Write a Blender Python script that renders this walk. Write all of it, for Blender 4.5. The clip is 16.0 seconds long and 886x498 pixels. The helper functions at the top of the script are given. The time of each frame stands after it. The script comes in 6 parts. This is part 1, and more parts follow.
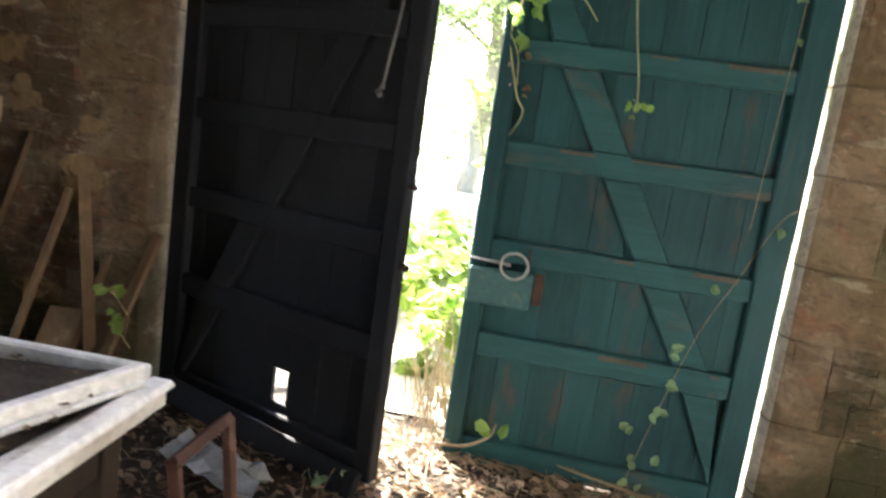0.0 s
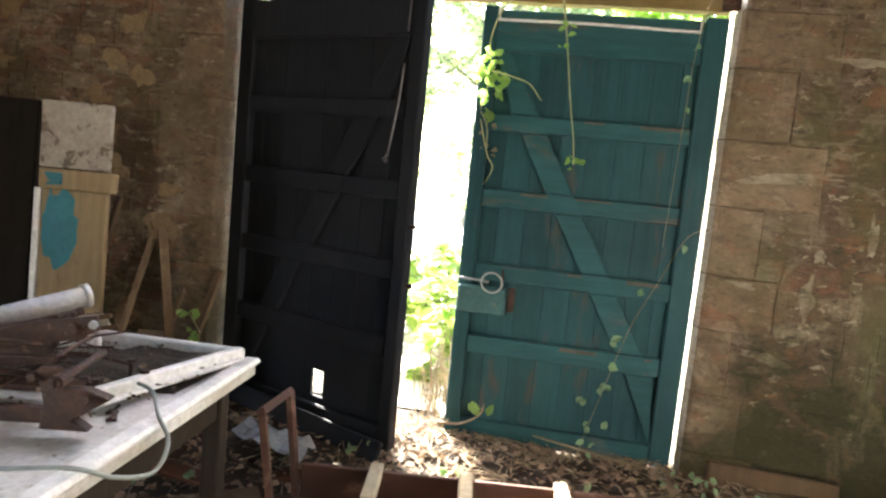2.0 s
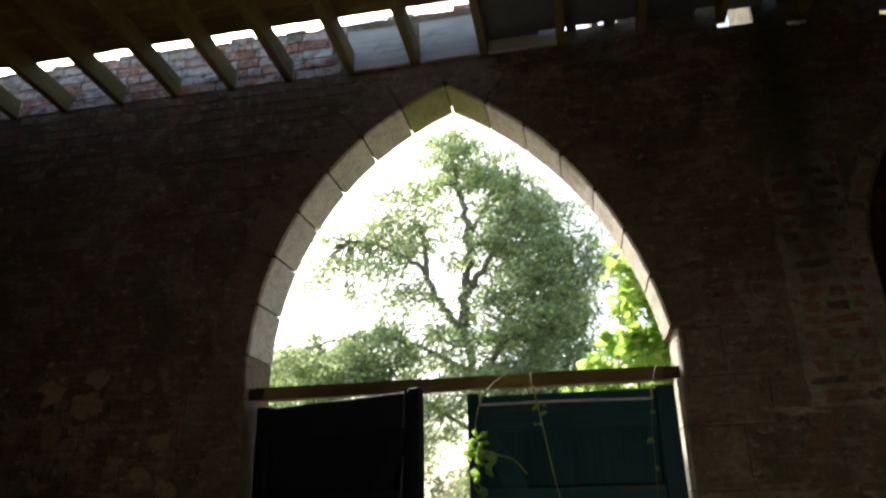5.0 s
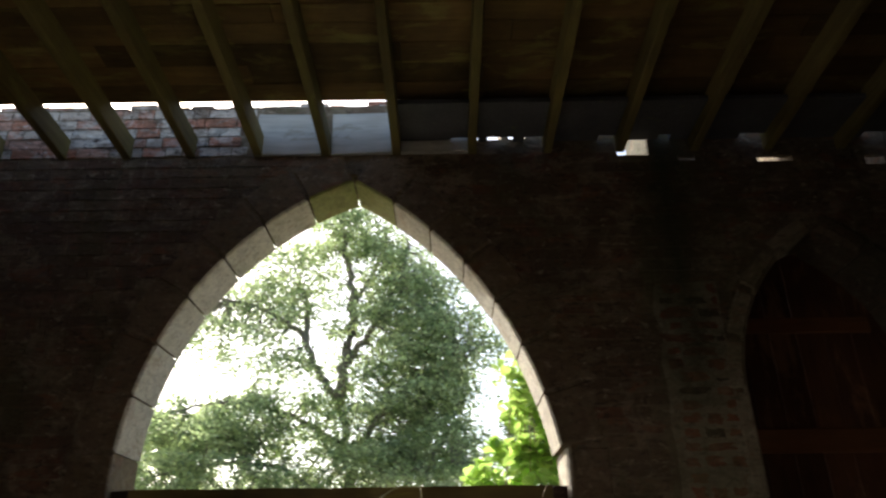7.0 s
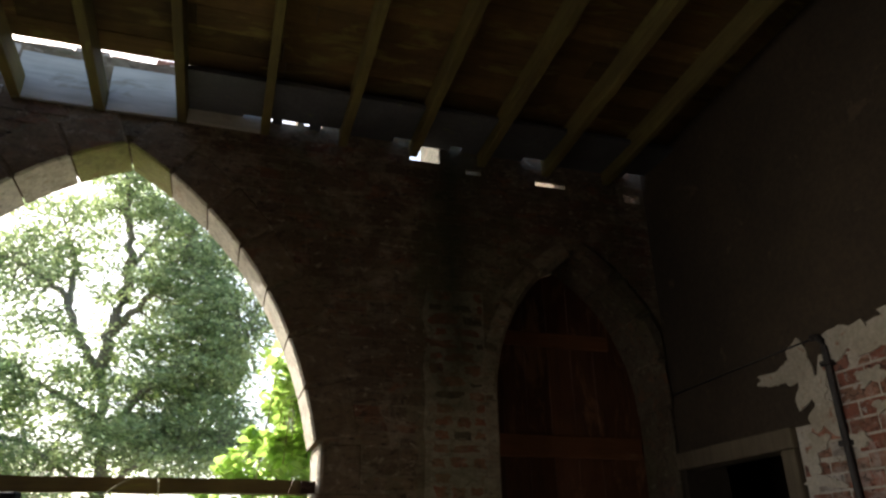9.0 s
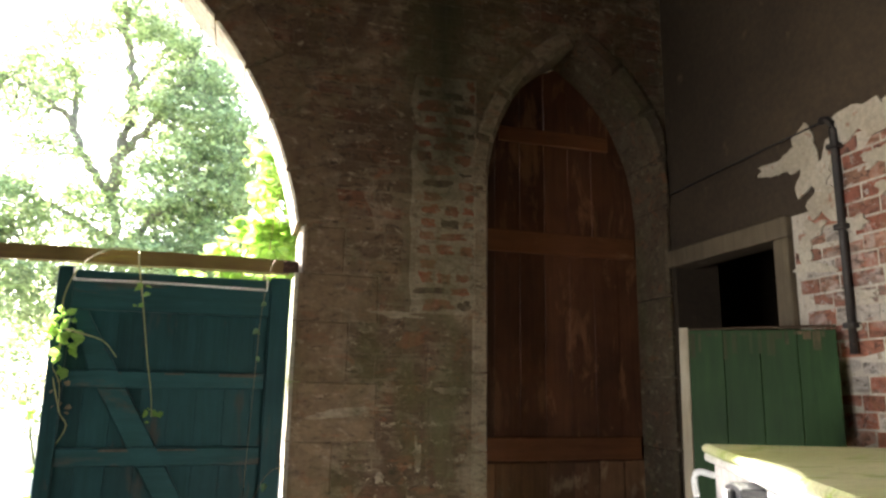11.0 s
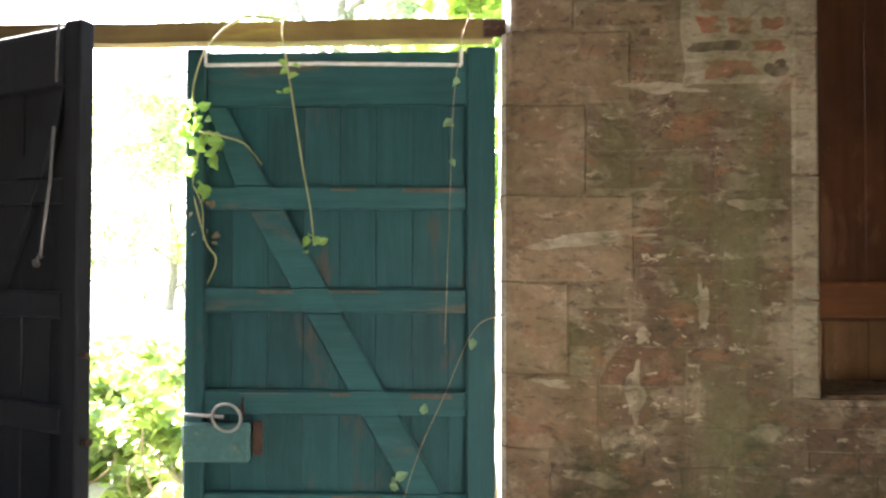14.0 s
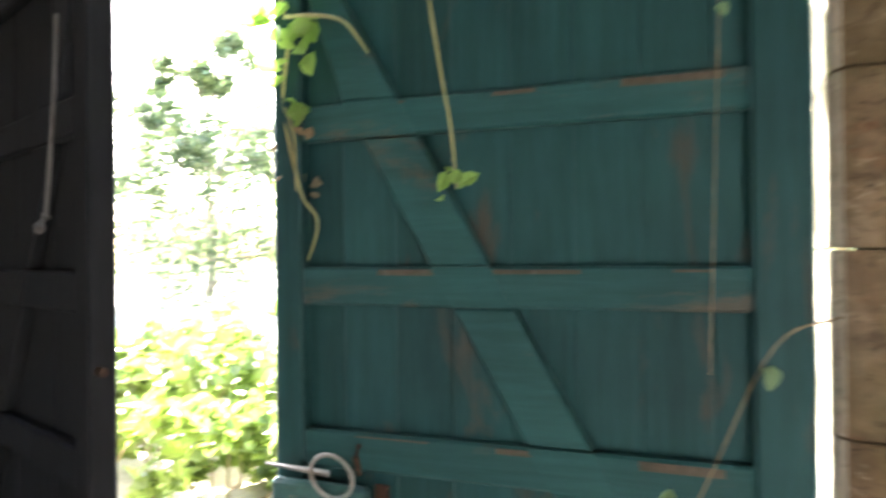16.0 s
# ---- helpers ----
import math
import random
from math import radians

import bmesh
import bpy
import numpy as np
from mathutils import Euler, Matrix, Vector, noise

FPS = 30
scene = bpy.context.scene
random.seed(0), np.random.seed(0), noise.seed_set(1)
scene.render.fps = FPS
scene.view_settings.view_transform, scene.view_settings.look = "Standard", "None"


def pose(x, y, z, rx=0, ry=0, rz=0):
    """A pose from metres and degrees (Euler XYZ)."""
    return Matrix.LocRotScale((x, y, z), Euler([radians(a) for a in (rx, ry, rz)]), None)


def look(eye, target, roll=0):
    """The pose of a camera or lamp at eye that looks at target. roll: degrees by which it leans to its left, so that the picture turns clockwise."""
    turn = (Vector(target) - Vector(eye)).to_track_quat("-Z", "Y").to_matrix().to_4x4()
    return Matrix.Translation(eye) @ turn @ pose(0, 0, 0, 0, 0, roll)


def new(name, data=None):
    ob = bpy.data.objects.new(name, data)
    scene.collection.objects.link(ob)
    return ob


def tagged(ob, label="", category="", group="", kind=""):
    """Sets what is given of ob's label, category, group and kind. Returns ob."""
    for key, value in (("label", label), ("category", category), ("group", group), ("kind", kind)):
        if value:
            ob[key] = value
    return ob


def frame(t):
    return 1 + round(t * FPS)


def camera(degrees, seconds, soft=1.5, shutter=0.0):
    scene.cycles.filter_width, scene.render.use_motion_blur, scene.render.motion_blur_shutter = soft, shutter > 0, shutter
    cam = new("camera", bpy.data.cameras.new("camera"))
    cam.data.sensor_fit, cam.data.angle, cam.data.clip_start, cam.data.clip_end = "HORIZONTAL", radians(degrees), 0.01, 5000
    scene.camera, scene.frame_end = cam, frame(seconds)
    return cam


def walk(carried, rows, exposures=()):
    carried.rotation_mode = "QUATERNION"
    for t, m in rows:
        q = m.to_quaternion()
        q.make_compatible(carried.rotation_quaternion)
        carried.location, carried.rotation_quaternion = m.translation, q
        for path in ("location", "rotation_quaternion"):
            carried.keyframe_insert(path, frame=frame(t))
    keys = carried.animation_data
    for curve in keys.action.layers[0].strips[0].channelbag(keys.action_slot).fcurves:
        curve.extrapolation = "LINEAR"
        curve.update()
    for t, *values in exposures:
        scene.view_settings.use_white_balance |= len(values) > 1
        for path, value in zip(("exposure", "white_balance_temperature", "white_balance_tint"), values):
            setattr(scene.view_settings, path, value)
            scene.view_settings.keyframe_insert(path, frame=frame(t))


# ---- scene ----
cam = camera(64.5, 16.0, soft=2.4, shutter=0.4)
PATH = [
    (0, (0.389, -2.511, 1.325), (0.068, -0.563, 1.001), 8.1),
    (0.5, (0.315, -2.741, 1.36), (-0.05, -0.788, 1.132), 9.2),
    (1, (0.307, -3.013, 1.356), (0.052, -1.06, 1.007), 8.6),
    (1.5, (0.476, -3.194, 1.385), (0.191, -1.232, 1.125), 6.5),
    (2, (0.608, -3.32, 1.406), (0.245, -1.366, 1.18), 5.5),
    (2.5, (0.679, -3.418, 1.461), (0.306, -1.459, 1.314), 4.0),
    (3, (0.716, -3.606, 1.488), (0.453, -1.624, 1.471), 1.5),
    (3.5, (0.766, -3.679, 1.511), (0.524, -1.698, 1.64), 0.6),
    (4, (0.793, -3.715, 1.595), (0.41, -1.783, 1.941), -1.3),
    (4.5, (0.773, -3.749, 1.614), (0.343, -1.856, 2.095), -1.4),
    (4.7, (0.739, -3.775, 1.581), (0.337, -1.908, 2.177), -1.2),
    (6.8, (0.563, -3.86, 1.79), (0.508, -2.06, 2.66), -0.9),
    (7, (0.58, -3.865, 1.823), (0.572, -2.058, 2.681), -0.7),
    (7.5, (0.622, -3.856, 1.814), (0.769, -2.058, 2.678), -0.9),
    (8, (0.682, -3.88, 1.859), (1.006, -2.101, 2.712), -0.9),
    (8.5, (0.69, -3.923, 1.9), (1.169, -2.168, 2.73), -1.1),
    (8.7, (0.692, -3.914, 1.905), (1.231, -2.175, 2.733), -1.1),
    (10.8, (0.903, -3.697, 1.627), (1.464, -1.827, 2.062), 1.6),
    (11, (0.92, -3.678, 1.626), (1.466, -1.794, 2.019), 0.9),
    (11.5, (1.01, -3.555, 1.608), (1.631, -1.68, 1.925), 0.1),
    (12, (1.064, -3.391, 1.6), (1.693, -1.507, 1.841), -0.3),
    (12.3, (1.033, -3.319, 1.583), (1.498, -1.38, 1.74), 0.3),
    (12.5, (1.068, -3.257, 1.545), (1.373, -1.284, 1.669), 0.2),
    (13, (1.049, -3.017, 1.514), (1.195, -1.023, 1.568), 2.6),
    (13.5, (1.057, -2.77, 1.478), (1.165, -0.773, 1.451), 2.0),
    (14, (1.101, -2.398, 1.423), (1.01, -0.401, 1.463), 0.1),
    (14.5, (0.997, -2.139, 1.47), (0.906, -0.141, 1.442), 1.0),
    (15, (0.94, -1.855, 1.42), (0.954, 0.145, 1.447), -1.2),
    (15.5, (1.045, -1.58, 1.39), (0.846, 0.41, 1.451), -1.4),
    (16, (1.02, -1.298, 1.36), (0.283, 0.56, 1.372), -0.6),
]
walk(cam, [(t, look(eye, target, roll)) for t, eye, target, roll in PATH],
     exposures=[(0, 4.15), (1, 4.2), (2, 4.3), (3, 4.1), (3.5, 3.65), (4, 2.75), (4.5, 1.75), (5.5, 1.25), (7, 1.15), (8.7, 1.25), (10, 2.6), (10.8, 3.2), (12, 3.8), (13, 4.35), (14, 4.5), (15, 4.5), (15.5, 4.55), (16, 4.25)])

# ---- world, sun, light ----
SUN_EL, SUN_AZ = radians(38), radians(-36)          # azimuth from +y towards +x
world = bpy.data.worlds.new("sky")
scene.world = world
world.use_nodes = True
wn = world.node_tree.nodes
sky = wn.new("ShaderNodeTexSky")
sky.sky_type = "NISHITA"
sky.sun_disc = False
sky.sun_elevation, sky.sun_rotation = SUN_EL, SUN_AZ
sky.air_density, sky.dust_density, sky.ozone_density = 1.0, 3.0, 1.0
world.node_tree.links.new(sky.outputs[0], wn["Background"].inputs[0])
wn["Background"].inputs[1].default_value = 0.15

sun_data = bpy.data.lights.new("sun", "SUN")
sun_data.energy, sun_data.angle, sun_data.color = 4.5, radians(0.6), (1.0, 0.95, 0.86)
sun = new("sun", sun_data)
sun_from = Vector((math.sin(SUN_AZ) * math.cos(SUN_EL), math.cos(SUN_AZ) * math.cos(SUN_EL), math.sin(SUN_EL)))
sun.matrix_world = look(sun_from * 40, (0, 0, 0))

# sky light through the open doorway in the west wall
area_data = bpy.data.lights.new("doorway_daylight", "AREA")
area_data.shape, area_data.size, area_data.size_y = "RECTANGLE", 2.0, 2.2
area_data.energy, area_data.color = 7.5, (0.96, 0.97, 1.0)
area_data.spread = radians(64)
area = new("doorway_daylight", area_data)
area.matrix_world = look((-3.9, -4.4, 1.1), (0.0, -3.9, 0.95))

# ---- small helpers ----
rnd = random.Random(7)


def part(name, bm, material, parent=None, label=""):
    """Links a bmesh as one mesh object under a thing or a part."""
    me = bpy.data.meshes.new(name)
    bm.normal_update()
    bm.to_mesh(me)
    bm.free()
    me.materials.append(material)
    ob = new(name, me)
    if parent is not None:
        ob.parent = parent
    if label:
        ob["label"] = label
    return ob


def thing(name, m, label, category, group="", kind=""):
    ob = new(name)
    ob.empty_display_size = 0.1
    ob.matrix_world = m
    return tagged(ob, label, category, group, kind)


def box(bm, x0, x1, y0, y1, z0, z1, bevel=0.0, jitter=0.0, m=None):
    """A box in bm, bevelled, with its corners a little uneven."""
    vs = []
    for x in (x0, x1):
        for y in (y0, y1):
            for z in (z0, z1):
                p = Vector((x, y, z))
                if jitter:
                    p += Vector((rnd.uniform(-jitter, jitter), rnd.uniform(-jitter, jitter), rnd.uniform(-jitter, jitter)))
                vs.append(bm.verts.new(p))
    faces = [bm.faces.new([vs[i] for i in q]) for q in ((0, 1, 3, 2), (4, 6, 7, 5), (0, 4, 5, 1), (2, 3, 7, 6), (0, 2, 6, 4), (1, 5, 7, 3))]
    if m is not None:
        bmesh.ops.transform(bm, matrix=m, verts=vs)
    if bevel:
        edges = list({e for f in faces for e in f.edges})
        bmesh.ops.bevel(bm, geom=edges, offset=bevel, segments=1, affect="EDGES", profile=0.5)
    return bm


def box_bm(*a, **k):
    return box(bmesh.new(), *a, **k)


def prism(bm, outline, y0, y1):
    """An outline of (x, z) points pushed from y0 to y1."""
    a = [bm.verts.new((x, y0, z)) for x, z in outline]
    b = [bm.verts.new((x, y1, z)) for x, z in outline]
    bm.faces.new(a)
    bm.faces.new(b[::-1])
    n = len(a)
    for i in range(n):
        bm.faces.new((a[i], b[i], b[(i + 1) % n], a[(i + 1) % n]))
    bmesh.ops.recalc_face_normals(bm, faces=bm.faces)
    return bm


def tube(bm, pts, r, sides=6, r_end=None, cap=True):
    """A round tube along points, tapering from r to r_end."""
    pts = [Vector(p) for p in pts]
    rings = []
    n = len(pts)
    up = Vector((0.13, 0.31, 0.94))
    for i, p in enumerate(pts):
        d = (pts[min(i + 1, n - 1)] - pts[max(i - 1, 0)]).normalized()
        a = d.cross(up)
        if a.length < 0.05:
            a = d.cross(Vector((1, 0, 0)))
        a.normalize()
        b = d.cross(a)
        rr = r + ((r_end if r_end is not None else r) - r) * i / max(1, n - 1)
        rings.append([bm.verts.new(p + rr * (math.cos(k * math.tau / sides) * a + math.sin(k * math.tau / sides) * b)) for k in range(sides)])
    for u, v in zip(rings, rings[1:]):
        for k in range(sides):
            bm.faces.new((u[k], u[(k + 1) % sides], v[(k + 1) % sides], v[k]))
    if cap:
        bm.faces.new(rings[0][::-1])
        bm.faces.new(rings[-1])
    return bm


def curve_pts(pts, steps=8):
    """Catmull-Rom through points."""
    pts = [Vector(p) for p in pts]
    ext = [pts[0] * 2 - pts[1]] + pts + [pts[-1] * 2 - pts[-2]]
    out = []
    for i in range(1, len(ext) - 2):
        p0, p1, p2, p3 = ext[i - 1:i + 3]
        for k in range(steps):
            t = k / steps
            out.append(0.5 * ((2 * p1) + (p2 - p0) * t + (2 * p0 - 5 * p1 + 4 * p2 - p3) * t * t + (3 * p1 - p0 - 3 * p2 + p3) * t ** 3))
    return out + [pts[-1]]


def smooth(ob):
    for p in ob.data.polygons:
        p.use_smooth = True
    return ob


# ---- materials ----
def nodes_of(name):
    m = bpy.data.materials.new(name)
    m.use_nodes = True
    nt = m.node_tree
    return m, nt, nt.nodes, nt.links, nt.nodes["Principled BSDF"]


def noise_node(nt, scale, detail=6.0, rough=0.6, stretch=None, distort=0.0):
    """Noise on the world position; stretch scales the axes."""
    geo = nt.nodes.new("ShaderNodeNewGeometry")
    mp = nt.nodes.new("ShaderNodeMapping")
    mp.inputs["Scale"].default_value = stretch or (1, 1, 1)
    nz = nt.nodes.new("ShaderNodeTexNoise")
    nz.inputs["Scale"].default_value, nz.inputs["Detail"].default_value = scale, detail
    nz.inputs["Roughness"].default_value, nz.inputs["Distortion"].default_value = rough, distort
    nt.links.new(geo.outputs["Position"], mp.inputs["Vector"])
    nt.links.new(mp.outputs[0], nz.inputs["Vector"])
    return nz.outputs["Fac"]


def ramp(nt, fac, stops):
    r = nt.nodes.new("ShaderNodeValToRGB")
    els = r.color_ramp.elements
    while len(els) < len(stops):
        els.new(0.5)
    for e, (p, c) in zip(els, stops):
        e.position = p
        e.color = (*c, 1) if not isinstance(c, float) else (c, c, c, 1)
    nt.links.new(fac, r.inputs[0])
    return r.outputs[0]


def mix(nt, fac, a, b, blend="MIX"):
    mx = nt.nodes.new("ShaderNodeMix")
    mx.data_type, mx.blend_type = "RGBA", blend
    for sock, v in ((mx.inputs[0], fac), (mx.inputs[6], a), (mx.inputs[7], b)):
        if isinstance(v, (int, float)):
            sock.default_value = v
        elif isinstance(v, tuple):
            sock.default_value = (*v, 1)
        else:
            nt.links.new(v, sock)
    return mx.outputs[2]


def bump(nt, bsdf, height, strength=0.4, dist=0.01):
    b = nt.nodes.new("ShaderNodeBump")
    b.inputs["Strength"].default_value, b.inputs["Distance"].default_value = strength, dist
    nt.links.new(height, b.inputs["Height"])
    nt.links.new(b.outputs[0], bsdf.inputs["Normal"])


def weathered(name, base, dark, spot, rough=0.85, big=2.5, fine=40, spot_at=0.62, stretch=None, bump_strength=0.4,
              bump_dist=0.006, vary=0.0, metal=0.0, island=False):
    """A surface of two tones at a large scale, with spots and a fine grain; vary: random value per object."""
    m, nt, nd, ln, bs = nodes_of(name)
    f1 = noise_node(nt, big, 5, 0.6, stretch)
    f2 = noise_node(nt, fine, 4, 0.7, stretch)
    f3 = noise_node(nt, big * 3.3, 7, 0.7, stretch, 0.4)
    col = mix(nt, ramp(nt, f1, [(0.35, 0.0), (0.65, 1.0)]), base, dark)
    col = mix(nt, ramp(nt, f3, [(spot_at, 0.0), (spot_at + 0.06, 1.0)]), col, spot)
    g = ramp(nt, f2, [(0.25, 0.72), (0.75, 1.18)])
    col = mix(nt, 1.0, col, g, "MULTIPLY")
    if vary:
        if island:
            src = nd.new("ShaderNodeNewGeometry").outputs["Random Per Island"]
        else:
            src = nd.new("ShaderNodeObjectInfo").outputs["Random"]
        col = mix(nt, 1.0, col, ramp(nt, src, [(0.0, 1.0 - vary), (1.0, 1.0 + vary)]), "MULTIPLY")
    ln.new(col, bs.inputs["Base Color"])
    bs.inputs["Roughness"].default_value, bs.inputs["Metallic"].default_value = rough, metal
    add = nd.new("ShaderNodeMath")
    add.operation = "ADD"
    ln.new(f2, add.inputs[0])
    ln.new(f3, add.inputs[1])
    bump(nt, bs, add.outputs[0], bump_strength, bump_dist)
    return m


def masonry(name, tones, coat, lime, coat_at, island=False, algae=0.5, cream_at=0.54, stain_at=0.475, dirt=1.0):
    """Old masonry: a tone per piece under worn render, cream limewash, lime flecks, dark stains and green algae."""
    m, nt, nd, ln, bs = nodes_of(name)
    src = nd.new("ShaderNodeNewGeometry").outputs["Random Per Island"] if island else nd.new("ShaderNodeObjectInfo").outputs["Random"]
    r = nd.new("ShaderNodeValToRGB")
    r.color_ramp.interpolation = "CONSTANT"
    while len(r.color_ramp.elements) < len(tones):
        r.color_ramp.elements.new(0.5)
    for i, (e, c) in enumerate(zip(r.color_ramp.elements, tones)):
        e.position, e.color = i / len(tones), (*c, 1)
    ln.new(src, r.inputs[0])
    col = r.outputs[0]
    big = noise_node(nt, 1.5, 6, 0.62)
    mid = noise_node(nt, 5.5, 9, 0.7, (1, 1, 1.3), 0.6)
    fine = noise_node(nt, 38, 6, 0.78)
    col = mix(nt, ramp(nt, mid, [(coat_at, 0.0), (coat_at + 0.06, 0.8)]), col, coat)
    cream = noise_node(nt, 3.4, 8, 0.62, (1.1, 1, 1.3), 1.2)
    col = mix(nt, ramp(nt, cream, [(cream_at, 0.0), (cream_at + 0.06, 0.6 * dirt)]), col, tuple(0.75 * a + 0.25 * b for a, b in zip(lime, coat)))
    stain = noise_node(nt, 2.4, 8, 0.62, (1, 1, 0.8), 1.0)
    col = mix(nt, ramp(nt, stain, [(stain_at, 0.0), (stain_at + 0.10, 0.75 * dirt)]), col, (0.105, 0.066, 0.038))
    smear = noise_node(nt, 7.0, 8, 0.62, (0.6, 1, 1.7), 1.0)
    col = mix(nt, ramp(nt, smear, [(0.48, 0.0), (0.57, 0.5 * dirt)]), col, (0.125, 0.08, 0.048))
    col = mix(nt, ramp(nt, smear, [(0.37, 0.4 * dirt), (0.45, 0.0)]), col, tuple(0.5 * a + 0.5 * b for a, b in zip(lime, coat)))
    fleck = noise_node(nt, 14, 7, 0.70, (0.8, 1, 1.6), 0.35)
    col = mix(nt, ramp(nt, fleck, [(0.588, 0.0), (0.612, 0.8 * dirt)]), col, lime)
    rust = noise_node(nt, 6.5, 7, 0.68, (0.7, 1, 1.5), 0.5)
    col = mix(nt, ramp(nt, rust, [(0.56, 0.0), (0.62, 0.7 * dirt)]), col, (0.27, 0.115, 0.055))
    pit = noise_node(nt, 26, 5, 0.7, (0.7, 1, 1.5), 0.5)
    col = mix(nt, ramp(nt, pit, [(0.38, 0.8 * dirt), (0.45, 0.0)]), col, (0.05, 0.034, 0.023))
    green = noise_node(nt, 2.3, 7, 0.68, (1, 1, 0.7))
    col = mix(nt, ramp(nt, green, [(0.49, 0.0), (0.62, algae)]), col, (0.088, 0.086, 0.028))
    # a damp green streak that runs down from the eaves
    geo = nd.new("ShaderNodeNewGeometry")
    sep = nd.new("ShaderNodeSeparateXYZ")
    ln.new(geo.outputs["Position"], sep.inputs[0])
    wob = nd.new("ShaderNodeMath")
    wob.operation = "MULTIPLY_ADD"
    wob.inputs[1].default_value = 0.35
    ln.new(big, wob.inputs[0])
    ln.new(sep.outputs[0], wob.inputs[2])
    rng = nd.new("ShaderNodeMapRange")
    rng.inputs[1].default_value, rng.inputs[2].default_value = 1.75, 2.55
    ln.new(wob.outputs[0], rng.inputs[0])
    across = ramp(nt, rng.outputs[0], [(0.12, 0.0), (0.5, 1.0), (0.88, 0.0)])
    up = nd.new("ShaderNodeMapRange")
    up.inputs[1].default_value, up.inputs[2].default_value = 2.55, 3.0
    ln.new(sep.outputs[2], up.inputs[0])
    both = nd.new("ShaderNodeMath")
    both.operation = "MULTIPLY"
    ln.new(across, both.inputs[0])
    ln.new(up.outputs[0], both.inputs[1])
    half = nd.new("ShaderNodeMath")
    half.operation = "MULTIPLY"
    half.inputs[1].default_value = algae * 1.6
    ln.new(both.outputs[0], half.inputs[0])
    # its paler tail washes the wall below
    tail = nd.new("ShaderNodeMath")
    tail.operation = "MULTIPLY"
    tail.inputs[1].default_value = min(0.5, algae * 0.9)
    ln.new(mix(nt, 1.0, across, ramp(nt, noise_node(nt, 4.5, 7, 0.65, (1, 1, 0.45), 0.6), [(0.42, 0.0), (0.56, 1.0)]), "MULTIPLY"), tail.inputs[0])
    col = mix(nt, tail.outputs[0], col, (0.185, 0.175, 0.085))
    col = mix(nt, half.outputs[0], col, (0.03, 0.036, 0.013))
    # moss that creeps up in patches from the wet foot of the wall
    foot = nd.new("ShaderNodeMapRange")
    foot.inputs[1].default_value, foot.inputs[2].default_value, foot.inputs[3].default_value, foot.inputs[4].default_value = 0.15, 1.25, 0.72, 0.37
    ln.new(sep.outputs[2], foot.inputs[0])
    moss_d = nd.new("ShaderNodeMath")
    moss_d.operation = "SUBTRACT"
    ln.new(foot.outputs[0], moss_d.inputs[0])
    ln.new(noise_node(nt, 3.6, 8, 0.66, None, 0.7), moss_d.inputs[1])
    col = mix(nt, ramp(nt, moss_d.outputs[0], [(0.0, 0.0), (0.17, min(0.9, algae * 2.4))]), col, (0.042, 0.039, 0.014))
    col = mix(nt, 1.0, col, ramp(nt, fine, [(0.25, 0.74), (0.75, 1.2)]), "MULTIPLY")
    ln.new(col, bs.inputs["Base Color"])
    bs.inputs["Roughness"].default_value = 0.93
    add = nd.new("ShaderNodeMath")
    add.operation = "MULTIPLY_ADD"
    add.inputs[1].default_value = 1.8
    ln.new(mid, add.inputs[0])
    ln.new(fine, add.inputs[2])
    bump(nt, bs, add.outputs[0], 0.9, 0.014)
    return m


def foliage(name, a, b, trans=0.45, rough=0.5):
    """Leaves: a tone per leaf, partly letting light through."""
    m, nt, nd, ln, bs = nodes_of(name)
    g = nd.new("ShaderNodeNewGeometry")
    col = ramp(nt, g.outputs["Random Per Island"], [(0.0, a), (0.6, b), (1.0, tuple(min(1, 1.5 * c) for c in b))])
    ln.new(col, bs.inputs["Base Color"])
    bs.inputs["Roughness"].default_value = rough
    tr = nd.new("ShaderNodeBsdfTranslucent")
    ln.new(mix(nt, 1.0, col, (1.12, 1.15, 0.88), "MULTIPLY"), tr.inputs[0])
    ms = nd.new("ShaderNodeMixShader")
    ms.inputs[0].default_value = trans
    ln.new(bs.outputs[0], ms.inputs[1])
    ln.new(tr.outputs[0], ms.inputs[2])
    ln.new(ms.outputs[0], nd["Material Output"].inputs[0])
    return m


